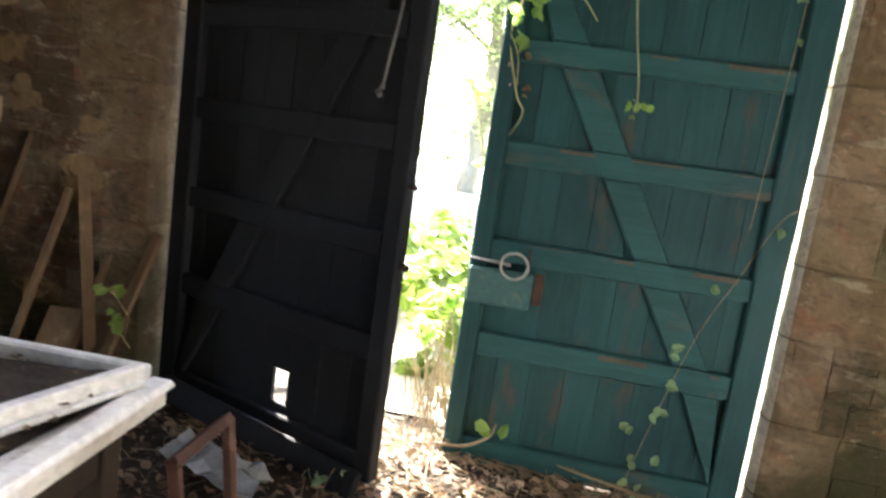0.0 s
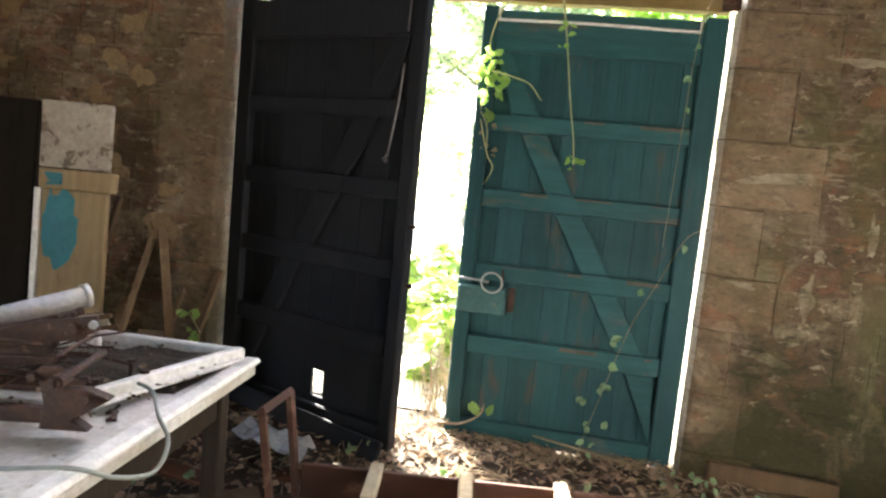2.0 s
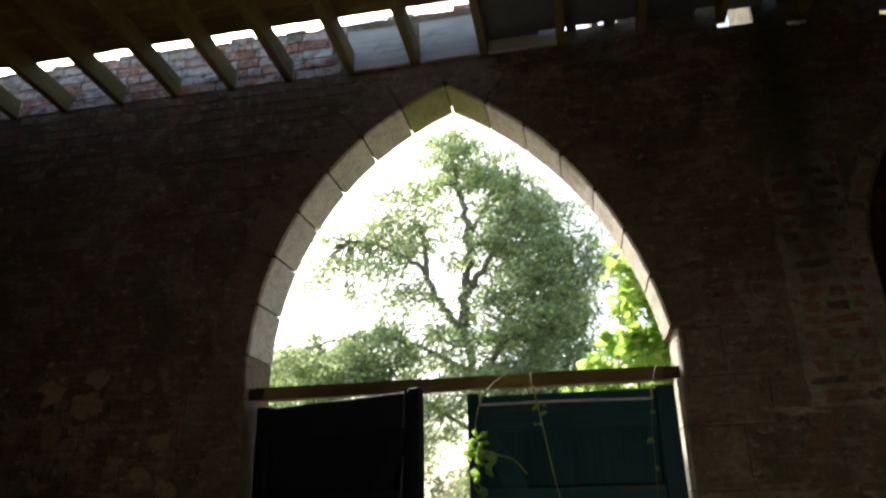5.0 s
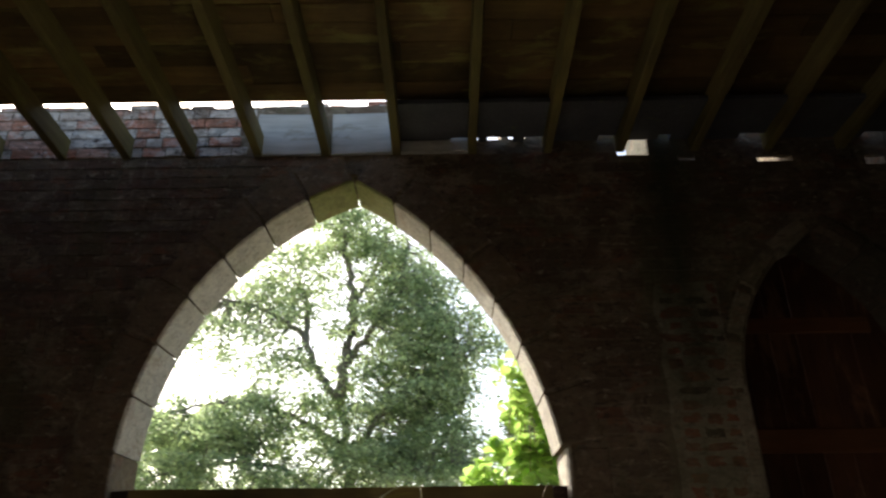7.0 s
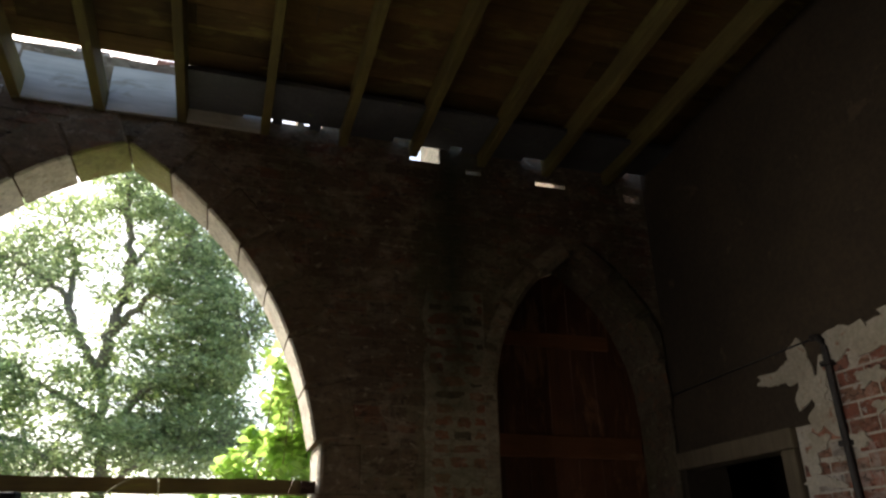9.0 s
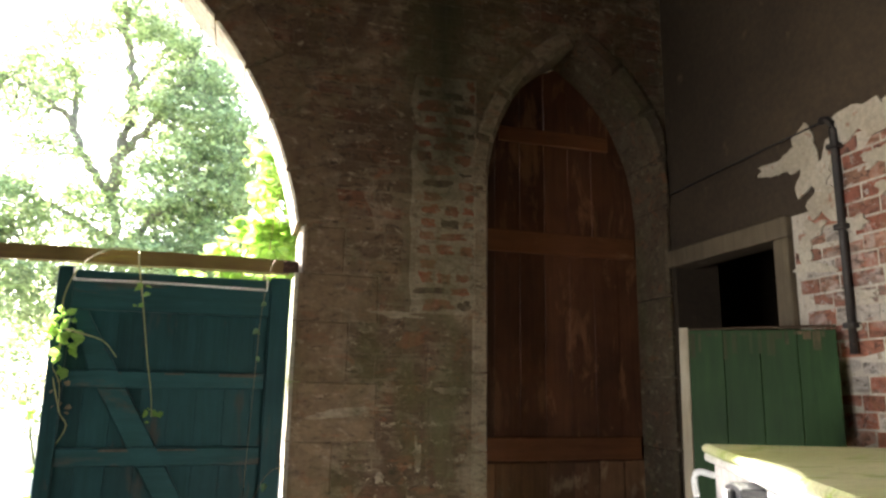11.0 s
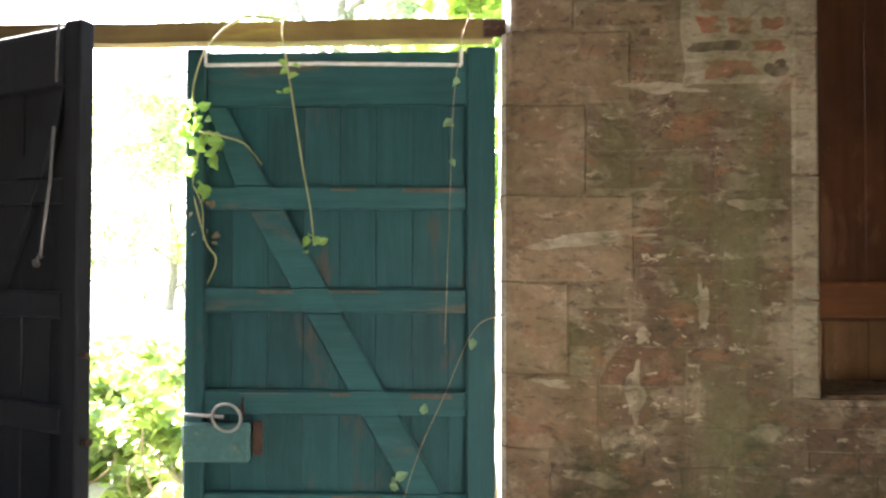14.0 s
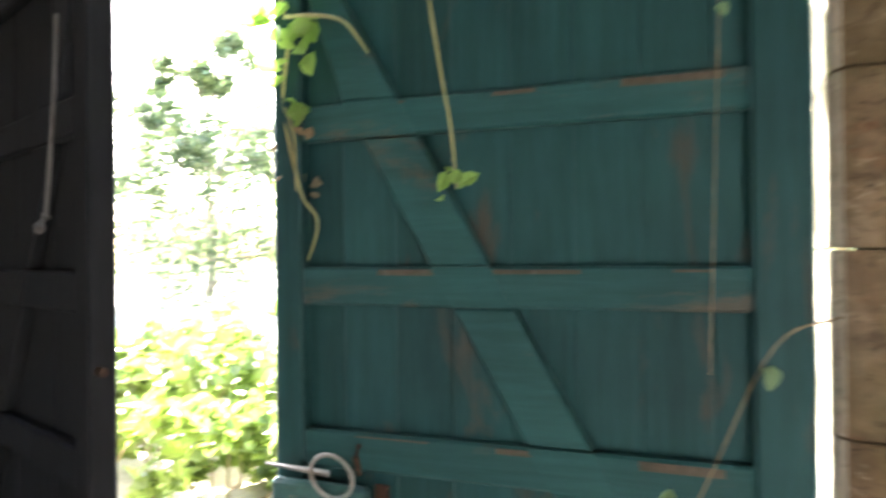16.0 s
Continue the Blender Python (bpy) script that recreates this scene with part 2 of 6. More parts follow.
def planked(name, base, dark, wear, rough=0.7, axis=2, fine=30, wear_at=0.6, vary=0.15, bump_strength=0.3, island=False):
    """Wood or painted wood with grain along one axis and worn spots."""
    st = [1.0, 1.0, 1.0]
    st[axis] = 0.07
    m, nt, nd, ln, bs = nodes_of(name)
    grain = noise_node(nt, fine, 6, 0.7, tuple(st), 0.3)
    big = noise_node(nt, 2.2, 5, 0.6)
    st2 = [1.0, 1.0, 1.0]
    st2[axis] = 0.35
    worn = noise_node(nt, 7, 8, 0.64, tuple(st2), 0.5)
    col = mix(nt, ramp(nt, big, [(0.35, 0.0), (0.68, 1.0)]), base, dark)
    col = mix(nt, ramp(nt, worn, [(wear_at, 0.0), (wear_at + 0.09, 0.9)]), col, wear)
    col = mix(nt, 1.0, col, ramp(nt, grain, [(0.25, 0.7), (0.75, 1.2)]), "MULTIPLY")
    rn = nd.new("ShaderNodeNewGeometry").outputs["Random Per Island"] if island else nd.new("ShaderNodeObjectInfo").outputs["Random"]
    col = mix(nt, 1.0, col, ramp(nt, rn, [(0.0, 1.0 - vary), (1.0, 1.0 + vary)]), "MULTIPLY")
    ln.new(col, bs.inputs["Base Color"])
    bs.inputs["Roughness"].default_value = rough
    bs.inputs["Specular IOR Level"].default_value = 0.22
    bump(nt, bs, grain, bump_strength, 0.004)
    return m


M_STONE = masonry("ashlar_stone", [(0.238, 0.168, 0.100), (0.214, 0.148, 0.088), (0.257, 0.183, 0.110), (0.202, 0.139, 0.081), (0.228, 0.156, 0.090)], (0.20, 0.14, 0.09), (0.44, 0.36, 0.26), 0.56, algae=0.3, stain_at=0.53, cream_at=0.55, dirt=0.62)
# paler copy of the ashlar, standing for daylight on the faces towards the opening
M_REVEAL = masonry("daylit_pale_stone", [(0.60, 0.54, 0.44), (0.55, 0.49, 0.39), (0.64, 0.58, 0.48)], (0.50, 0.43, 0.33), (0.68, 0.62, 0.52), 0.60, algae=0.12, stain_at=0.60, cream_at=0.55, dirt=0.4)
M_MOSSY = masonry("mossy_stone", [(0.30, 0.29, 0.10), (0.25, 0.25, 0.08)], (0.22, 0.20, 0.09), (0.42, 0.38, 0.22), 0.60, algae=0.6, stain_at=0.60, cream_at=0.60, dirt=0.3)
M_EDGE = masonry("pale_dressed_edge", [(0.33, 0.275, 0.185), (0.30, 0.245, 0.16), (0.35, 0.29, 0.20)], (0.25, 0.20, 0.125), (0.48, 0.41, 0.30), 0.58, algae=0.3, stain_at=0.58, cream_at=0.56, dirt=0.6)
# right-hand lancet dressing: mossy stone, with that side's shade put into its tone
M_SHADED = masonry("shaded_mossy_stone", [(0.13, 0.10, 0.062), (0.10, 0.076, 0.046), (0.16, 0.122, 0.075)], (0.10, 0.075, 0.042), (0.30, 0.25, 0.16), 0.55, algae=0.5, stain_at=0.5, cream_at=0.58, dirt=0.8)
TONES = [(0.206, 0.137, 0.081), (0.161, 0.104, 0.062), (0.225, 0.156, 0.095), (0.195, 0.093, 0.054), (0.134, 0.089, 0.057), (0.277, 0.215, 0.138), (0.183, 0.118, 0.069), (0.217, 0.122, 0.076)]
M_BRICK = masonry("worn_brick", TONES, (0.20, 0.14, 0.09), (0.46, 0.38, 0.27), 0.53, dirt=0.9)
M_BRICK_FAR = masonry("worn_brick_joined", TONES, (0.20, 0.14, 0.09), (0.46, 0.38, 0.27), 0.53, island=True, dirt=0.9)
BLOCK = [(0.192, 0.133, 0.078), (0.158, 0.105, 0.062), (0.212, 0.152, 0.092), (0.183, 0.103, 0.060), (0.256, 0.204, 0.132), (0.176, 0.120, 0.070), (0.149, 0.103, 0.063)]
M_BLOCK = masonry("patched_block", BLOCK, (0.20, 0.14, 0.09), (0.50, 0.42, 0.30), 0.54, dirt=1.0, algae=0.7)
WARM = [(0.215, 0.15, 0.088), (0.22, 0.10, 0.055), (0.165, 0.115, 0.07), (0.25, 0.17, 0.10), (0.20, 0.14, 0.085), (0.17, 0.088, 0.052), (0.29, 0.225, 0.145), (0.23, 0.16, 0.095)]
M_WARM = masonry("faded_red_brick", WARM, (0.19, 0.13, 0.085), (0.48, 0.40, 0.29), 0.55, dirt=0.9, algae=0.4)
M_MORTAR = masonry("old_mortar", [(0.254, 0.197, 0.126), (0.240, 0.181, 0.116)], (0.21, 0.15, 0.095), (0.44, 0.36, 0.26), 0.50, dirt=0.8)
RED = [(0.44, 0.16, 0.095), (0.38, 0.13, 0.08), (0.47, 0.19, 0.115), (0.36, 0.15, 0.10), (0.46, 0.23, 0.15), (0.52, 0.45, 0.38)]
M_RED = masonry("red_brick", RED, (0.46, 0.38, 0.30), (0.66, 0.61, 0.54), 0.66, algae=0.03, cream_at=0.55, stain_at=0.62, dirt=0.85)
M_RED_FAR = masonry("red_brick_joined", RED, (0.46, 0.38, 0.30), (0.66, 0.61, 0.54), 0.66, island=True, algae=0.03, cream_at=0.55, stain_at=0.62, dirt=0.85)
# red and white brick tones lifted: daylight under the eaves, put into the colour
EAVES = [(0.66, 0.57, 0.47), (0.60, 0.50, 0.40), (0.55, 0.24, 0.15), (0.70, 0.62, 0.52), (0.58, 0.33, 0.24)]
M_EAVES = masonry("daylit_red_white_brick", EAVES, (0.62, 0.55, 0.46), (0.74, 0.70, 0.62), 0.55, algae=0.02, cream_at=0.54, stain_at=0.62)
M_EAVES_FAR = masonry("daylit_red_white_brick_joined", EAVES, (0.62, 0.55, 0.46), (0.74, 0.70, 0.62), 0.55, island=True, algae=0.02, cream_at=0.54, stain_at=0.62)
OLD_RED = [(0.36, 0.115, 0.06), (0.27, 0.09, 0.05), (0.38, 0.17, 0.09), (0.08, 0.055, 0.04), (0.33, 0.14, 0.08)]
M_OLDRED = masonry("eroded_red_brick", OLD_RED, (0.30, 0.20, 0.11), (0.52, 0.44, 0.32), 0.60, algae=0.45, cream_at=0.59, stain_at=0.55, dirt=0.75)
M_RENDER = weathered("brown_render", (0.072, 0.049, 0.028), (0.05, 0.034, 0.02), (0.10, 0.07, 0.042), 0.93, 1.6, 35, bump_strength=0.4)
M_LIME = weathered("flaking_limewash", (0.55, 0.49, 0.38), (0.44, 0.37, 0.27), (0.36, 0.20, 0.13), 0.9, 5, 50, 0.60, bump_strength=0.5)
M_GREEN = planked("green_gate_paint", (0.019, 0.076, 0.083), (0.014, 0.053, 0.061), (0.07, 0.064, 0.056), 0.6, 2, 40, 0.585, 0.14)
M_GREEN_H = planked("green_gate_paint_rail", (0.025, 0.095, 0.102), (0.02, 0.073, 0.08), (0.095, 0.092, 0.078), 0.6, 0, 40, 0.575, 0.08)
M_BARE = weathered("bare_brown_wood", (0.11, 0.09, 0.07), (0.07, 0.055, 0.042), (0.18, 0.16, 0.13), 0.85, 8, 60)
M_DARK = planked("dark_gate_paint", (0.016, 0.018, 0.023), (0.011, 0.0125, 0.017), (0.034, 0.031, 0.03), 0.8, 2, 40, 0.68, 0.10)
M_SHUTTER = planked("red_brown_board", (0.12, 0.048, 0.023), (0.062, 0.027, 0.015), (0.21, 0.10, 0.05), 0.75, 2, 28, 0.55, 0.45)
M_SHUTTER_H = planked("red_brown_ledge", (0.22, 0.088, 0.036), (0.15, 0.058, 0.025), (0.31, 0.17, 0.085), 0.7, 0, 28, 0.60, 0.12)
M_BEAM = planked("mossy_bar_wood", (0.26, 0.19, 0.07), (0.15, 0.10, 0.05), (0.34, 0.30, 0.07), 0.85, 0, 30, 0.56, 0.05)
M_RAFTER = planked("rafter_wood", (0.19, 0.15, 0.052), (0.13, 0.10, 0.04), (0.22, 0.20, 0.065), 0.85, 1, 30, 0.60, 0.2)
M_ROOF = planked("roof_board_wood", (0.21, 0.13, 0.05), (0.10, 0.063, 0.03), (0.25, 0.20, 0.07), 0.88, 0, 25, 0.54, 0.5, 0.4, True)
M_EARTH = weathered("littered_earth", (0.085, 0.062, 0.042), (0.05, 0.037, 0.026), (0.16, 0.12, 0.08), 0.97, 3, 70, 0.6, bump_strength=1.0, bump_dist=0.02)
M_YARD = weathered("pale_dusty_yard", (0.46, 0.42, 0.33), (0.36, 0.33, 0.25), (0.22, 0.24, 0.12), 0.95, 0.6, 30, 0.62, bump_strength=0.6)
M_BARK = weathered("grey_brown_bark", (0.27, 0.25, 0.20), (0.19, 0.17, 0.13), (0.30, 0.31, 0.20), 0.95, 3, 30, 0.6, (1, 1, 0.25), 0.9, 0.03)
M_LEAF_FAR = foliage("tree_leaves", (0.20, 0.262, 0.148), (0.42, 0.485, 0.305), 0.64)
M_LEAF_DARK = foliage("hedge_leaves", (0.08, 0.115, 0.06), (0.14, 0.185, 0.10), 0.38)
M_LEAF_LIME = foliage("bramble_leaves", (0.27, 0.40, 0.11), (0.40, 0.53, 0.17), 0.6, 0.35)
M_LEAF_PATCH = foliage("bramble_patch_leaves", (0.11, 0.165, 0.04), (0.25, 0.325, 0.09), 0.45, 0.4)
M_LEAF_IVY = foliage("vine_leaves", (0.16, 0.30, 0.06), (0.28, 0.44, 0.12), 0.55, 0.4)
M_LEAF_GREY = foliage("ivy_leaves", (0.15, 0.25, 0.12), (0.25, 0.37, 0.21), 0.4, 0.45)
M_VINE = weathered("pale_vine_stem", (0.50, 0.47, 0.24), (0.36, 0.34, 0.15), (0.42, 0.30, 0.17), 0.7, 8, 60)
M_STEM = weathered("dry_stem", (0.36, 0.285, 0.18), (0.22, 0.16, 0.10), (0.30, 0.30, 0.15), 0.8, 8, 60)
M_IRON = weathered("rusty_iron", (0.075, 0.034, 0.02), (0.03, 0.016, 0.011), (0.20, 0.13, 0.09), 0.6, 14, 90, 0.60, metal=0.3)
M_STEEL = weathered("dull_steel", (0.45, 0.45, 0.44), (0.35, 0.35, 0.34), (0.28, 0.22, 0.17), 0.45, 9, 60, 0.62, metal=0.8)
M_WHITE = weathered("old_white_paint", (0.84, 0.83, 0.81), (0.76, 0.74, 0.71), (0.45, 0.41, 0.35), 0.5, 4, 45, 0.68, bump_strength=0.15)

# ---- the setting ----
ARCH_HALF = 1.22
ARCH = {1: (2.05, 1.197, 2.417), -1: (2.38, 0.674, 1.894)}    # springing, centre offset, radius of the two flanks
WIN_X, WIN_HALF, WIN_SPRING, WIN_C, WIN_R, WIN_SILL = 2.83, 0.58, 2.76, 0.572, 1.152, 0.97
EAVES_GAPS = ((0.76, 0.96, 4.448, 5.0), (1.0, 1.13, 4.452, 5.0), (1.27, 1.52, 4.448, 5.0), (1.70, 1.91, 4.315, 5.0), (2.09, 2.20, 4.265, 4.31), (2.60, 2.83, 4.255, 4.30), (3.29, 3.42, 4.22, 4.29))
WALL_TOP, WALL_T, X_LEFT, X_RIGHT, Y_BACK = 4.77, 0.33, -3.75, 3.45, -6.6


def arch_z(x, back=0.0):
    """Height of the gateway's arch at x, or None outside the opening; back: set behind the dressed stones."""
    a = abs(x)
    if a >= ARCH_HALF + back - 1e-6:
        return None
    spring, c, r = ARCH[1 if x > 0 else -1]
    return spring + math.sqrt(max(0.0, (r + back) ** 2 - (a + c) ** 2))


def window_z(x, back=0.0):
    a = abs(x - WIN_X)
    if a >= WIN_HALF + back - 1e-6:
        return None
    return WIN_SPRING + math.sqrt(max(0.0, (WIN_R + back) ** 2 - (a + WIN_C) ** 2))


def column(bm, x0, x1, za, zb, zc, zd, y0, y1):
    """A slab between x0 and x1: bottom za to zb, top zc (at x0) to zd."""
    prism(bm, [(x0, za), (x1, zb), (x1, zd), (x0, zc)], y0, y1)


wall_bm = bmesh.new()
xs = sorted({round(v, 4) for v in [X_LEFT - 0.3, -ARCH_HALF - 0.05, ARCH_HALF + 0.05, WIN_X - WIN_HALF - 0.03, WIN_X + WIN_HALF + 0.03, X_RIGHT + 0.3]
             + [(ARCH_HALF + 0.05) * math.sin(math.pi * k / 48) for k in range(-24, 25)] + [WIN_X + (WIN_HALF + 0.03) * math.sin(math.pi * k / 32) for k in range(-16, 17)]
             + [x for gap in EAVES_GAPS for x in gap[:2]] + [0.3]})
for x0, x1 in zip(xs, xs[1:]):
    mid = (x0 + x1) / 2
    top = 4.735 if mid < 0.3 else WALL_TOP
    for g0, g1, low, high in EAVES_GAPS:
        # daylight gaps where the wall head has crumbled
        if g0 < mid < g1:
            top = low
            if high < WALL_TOP:
                column(wall_bm, x0, x1, high, high, WALL_TOP, WALL_TOP, 0.002, 0.03)
    if arch_z(mid, 0.05) is not None:
        column(wall_bm, x0, x1, arch_z(x0, 0.05) or 2.2, arch_z(x1, 0.05) or 2.2, top, top, 0.002, WALL_T)
    elif window_z(mid, 0.03) is not None:
        column(wall_bm, x0, x1, -0.3, -0.3, WIN_SILL, WIN_SILL, 0.002, 0.5)
        column(wall_bm, x0, x1, window_z(x0, 0.03) or WIN_SPRING, window_z(x1, 0.03) or WIN_SPRING, top, top, 0.002, 0.5)
    else:
        column(wall_bm, x0, x1, -0.3, -0.3, top, top, 0.002, 0.5 if x0 > ARCH_HALF + 0.5 else WALL_T)
wall_north = tagged(part("wall_north", wall_bm, M_MORTAR), "old brick and stone wall with a pointed gateway", "wall", kind="structure")

# side wall with the dark doorway
DOOR_Y0, DOOR_Y1, DOOR_TOP = -0.93, -0.04, 2.42
bm = bmesh.new()
box(bm, X_RIGHT, X_RIGHT + 0.3, Y_BACK, DOOR_Y0, -0.3, 4.95)
box(bm, X_RIGHT, X_RIGHT + 0.3, DOOR_Y0, DOOR_Y1, DOOR_TOP, 4.95)
box(bm, X_RIGHT, X_RIGHT + 0.3, DOOR_Y1, 0.0, -0.3, 4.95)
wall_east = tagged(part("wall_east", bm, M_RENDER), "side wall of red brick under peeling brown render", "wall", kind="structure")
bm = bmesh.new()
box(bm, X_RIGHT + 1.9, X_RIGHT + 2.0, -2.2, 0.6, -0.3, 3.0)
box(bm, X_RIGHT + 0.3, X_RIGHT + 1.9, -2.2, -2.1, -0.3, 3.0)
box(bm, X_RIGHT + 0.3, X_RIGHT + 1.9, 0.5, 0.6, -0.3, 3.0)
box(bm, X_RIGHT + 0.3, X_RIGHT + 1.9, -2.1, 0.5, 2.9, 3.0)
tagged(part("wall_side_room", bm, M_RENDER), "dark plain walls of the room beyond the doorway", "wall", kind="structure")

# plain walls that close the place
bm = bmesh.new()
box(bm, X_LEFT - 0.3, X_LEFT, Y_BACK, -5.4, -0.3, 4.9)
box(bm, X_LEFT - 0.3, X_LEFT, -3.4, 0.0, -0.3, 4.9)
box(bm, X_LEFT - 0.3, X_LEFT, -5.4, -3.4, 2.3, 4.9)
tagged(part("wall_west", bm, M_BRICK_FAR), "plain old brick wall with an open doorway", "wall", kind="structure")
tagged(part("wall_south", box_bm(X_LEFT - 0.3, X_RIGHT + 0.3, Y_BACK - 0.3, Y_BACK, -0.3, 5.2), M_BRICK_FAR), "plain old brick wall", "wall", kind="structure")


def ground_z(x, y):
    """Litter banked up under the gates, a rough floor inside, an uneven yard outside."""
    if y > 0.9:
        return 0.02 + 0.05 * noise.noise(Vector((x * 0.4, y * 0.4, 0))) - 0.01 * min(30, y - 0.9) * 0.2
    bank = 0.10 * math.exp(-((y + 0.05) / 0.35) ** 2)
    return bank - 0.01 + 0.022 * noise.noise(Vector((x * 2.3, y * 2.3, 3))) + 0.012 * noise.noise(Vector((x * 7, y * 7, 1)))


def ground_sheet(name, gx, gy, material, label, category):
    bm = bmesh.new()
    grid = [[bm.verts.new((x, y, ground_z(x, y))) for x in gx] for y in gy]
    for r0, r1 in zip(grid, grid[1:]):
        for i in range(len(gx) - 1):
            bm.faces.new((r0[i], r0[i + 1], r1[i + 1], r1[i]))
    return smooth(tagged(part(name, bm, material), label, category, kind="structure"))


floor_x = [X_LEFT - 0.6 + 0.1 * i for i in range(99)]
floor_y = [Y_BACK - 0.3 + 0.1 * i for i in range(76)]
ground_sheet("floor", floor_x, floor_y, M_EARTH, "earth floor strewn with dead leaves and litter", "floor")
gx = [-70 + 3.5 * i for i in range(41)]
gy = [0.6, 1.0, 1.5, 2.0, 3.0] + [5 + 4 * i for i in range(20)]
ground_sheet("ground", gx, gy, M_YARD, "pale sunlit yard of dusty earth and dry grass", "ground")
bm = bmesh.new()
for x0, x1, y0, y1 in ((-70, X_LEFT - 0.55, -70, 0.65), (X_RIGHT + 2.0, 70, -70, 0.65), (X_LEFT - 0.55, X_RIGHT + 2.0, -70, Y_BACK - 0.28)):
    box(bm, x0, x1, y0, y1, -0.2, 0.0)
tagged(part("ground_around", bm, M_YARD), "pale yard round the building", "ground", kind="structure")

# ---- dressed stones: jamb quoins and arch voussoirs, each its own piece ----


def stone(name, outline, y0, y1, material, parent, bevel=0.012, reveal=None, worn=None):
    bm = bmesh.new()
    prism(bm, outline, y0, y1)
    if worn:
        arris = [e for e in bm.edges if all(abs(v.co.y - y0) < 1e-5 and abs(v.co.x - worn) < 1e-5 for v in e.verts)]
        bmesh.ops.bevel(bm, geom=arris, offset=0.05, segments=4, affect="EDGES", profile=0.5)
    front = [e for e in bm.edges if all(abs(v.co.y - y0) < 1e-5 for v in e.verts)]
    bmesh.ops.bevel(bm, geom=front, offset=bevel, segments=1, affect="EDGES", profile=0.5)
    bm.normal_update()
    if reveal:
        # faces towards the opening take the reveal stone, whose pale tone stands for daylight
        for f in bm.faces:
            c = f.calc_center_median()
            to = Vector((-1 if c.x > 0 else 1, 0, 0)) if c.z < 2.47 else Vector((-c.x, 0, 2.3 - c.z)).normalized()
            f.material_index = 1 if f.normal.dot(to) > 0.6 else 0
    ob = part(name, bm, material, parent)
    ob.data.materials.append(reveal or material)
    return ob


JOINTS = [-0.1, 0.22, 0.50, 0.80, 1.05, 1.36, 1.655, 1.965, 2.215, 2.47]
LONG_R = [0.30, 0.22, 0.14, 0.30, 0.20, 0.42, 0.26, 0.41, 0.22]
LONG_L = [0.22, 0.32, 0.20, 0.30, 0.18, 0.34, 0.22, 0.36, 0.24]
QUOINS = []
for side, longs in ((1, LONG_R), (-1, LONG_L)):
    for (z0, z1), w in zip(zip(JOINTS, JOINTS[1:]), longs):
        # the jamb by the green gate stands a little proud of the arch above it
        inner = ARCH_HALF if side < 0 else (1.192 if z1 < 2.3 else 1.208)
        x0, x1 = sorted((side * inner, side * (ARCH_HALF + w)))
        g = 0.0025
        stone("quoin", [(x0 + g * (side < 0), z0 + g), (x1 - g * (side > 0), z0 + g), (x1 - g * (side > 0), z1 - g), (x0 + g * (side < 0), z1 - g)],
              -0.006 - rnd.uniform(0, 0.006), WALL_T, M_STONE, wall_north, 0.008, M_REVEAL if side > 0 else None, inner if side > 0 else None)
        QUOINS.append((x0, x1, z0, z1))
VOUSS = 7
for side in (1, -1):
    spring, c, r_in = ARCH[side]
    a_start, a_end = math.asin((2.47 - spring) / r_in), math.acos(c / r_in)
    for k in range(VOUSS):
        a0, a1 = (a_start + (a_end - a_start) * (k + d) / VOUSS for d in (0.012, 0.978))
        r0, r1 = r_in - 0.002, r_in + 0.24 + rnd.uniform(-0.02, 0.03)
        pts = [(r0, a0), (r0, (a0 + a1) / 2), (r0, a1), (r1, a1), (r1, (a0 + a1) / 2), (r1, a0)]
        o = [(side * (r * math.cos(a) - c), spring + r * math.sin(a)) for r, a in pts]
        if k == VOUSS - 1:
            o = [(side * max(0.003, side * x), z) for x, z in o]
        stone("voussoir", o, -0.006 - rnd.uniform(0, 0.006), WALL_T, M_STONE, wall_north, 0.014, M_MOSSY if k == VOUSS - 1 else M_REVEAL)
# stone dressing of the shuttered lancet
for z0, z1 in ((0.97, 1.30), (1.30, 1.72), (1.72, 2.2), (2.2, 2.76)):
    stone("quoin", [(WIN_X + WIN_HALF, z0 + 0.004), (X_RIGHT - 0.003, z0 + 0.004), (X_RIGHT - 0.003, z1 - 0.004), (WIN_X + WIN_HALF, z1 - 0.004)], -0.006, 0.34, M_SHADED, wall_north)
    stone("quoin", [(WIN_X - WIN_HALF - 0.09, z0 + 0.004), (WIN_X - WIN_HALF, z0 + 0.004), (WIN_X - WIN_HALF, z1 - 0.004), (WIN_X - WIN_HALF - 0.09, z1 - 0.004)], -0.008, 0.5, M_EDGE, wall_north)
w_end = math.acos(WIN_C / WIN_R)
for side in (1, -1):
    for k in range(4):
        a0, a1 = (w_end * (k + d) / 4 for d in (0.005, 0.985))
        pts = [(WIN_R - 0.002, a0), (WIN_R - 0.002, (a0 + a1) / 2), (WIN_R - 0.002, a1), (WIN_R + 0.13, a1), (WIN_R + 0.13, (a0 + a1) / 2), (WIN_R + 0.13, a0)]
        o = [(min(X_RIGHT - 0.003, WIN_X + side * (r * math.cos(a) - WIN_C)), WIN_SPRING + r * math.sin(a)) for r, a in pts]
        if k == 3:
            o = [(WIN_X + side * max(0.002, side * (x - WIN_X)), z) for x, z in o]
        if len({round(x, 3) for x, z in o}) > 2:
            stone("voussoir", o, -0.03 if side > 0 else -0.01, 0.5, M_SHADED if side > 0 else M_EDGE, wall_north, 0.03)
for x0, x1 in ((2.27, 2.60), (2.60, 3.02), (3.02, 3.4)):
    part("sill_stone", box_bm(x0 + 0.004, x1 - 0.004, 0.02, 0.338, WIN_SILL - 0.08, WIN_SILL + 0.012, 0.012, 0.006), M_STONE, wall_north)


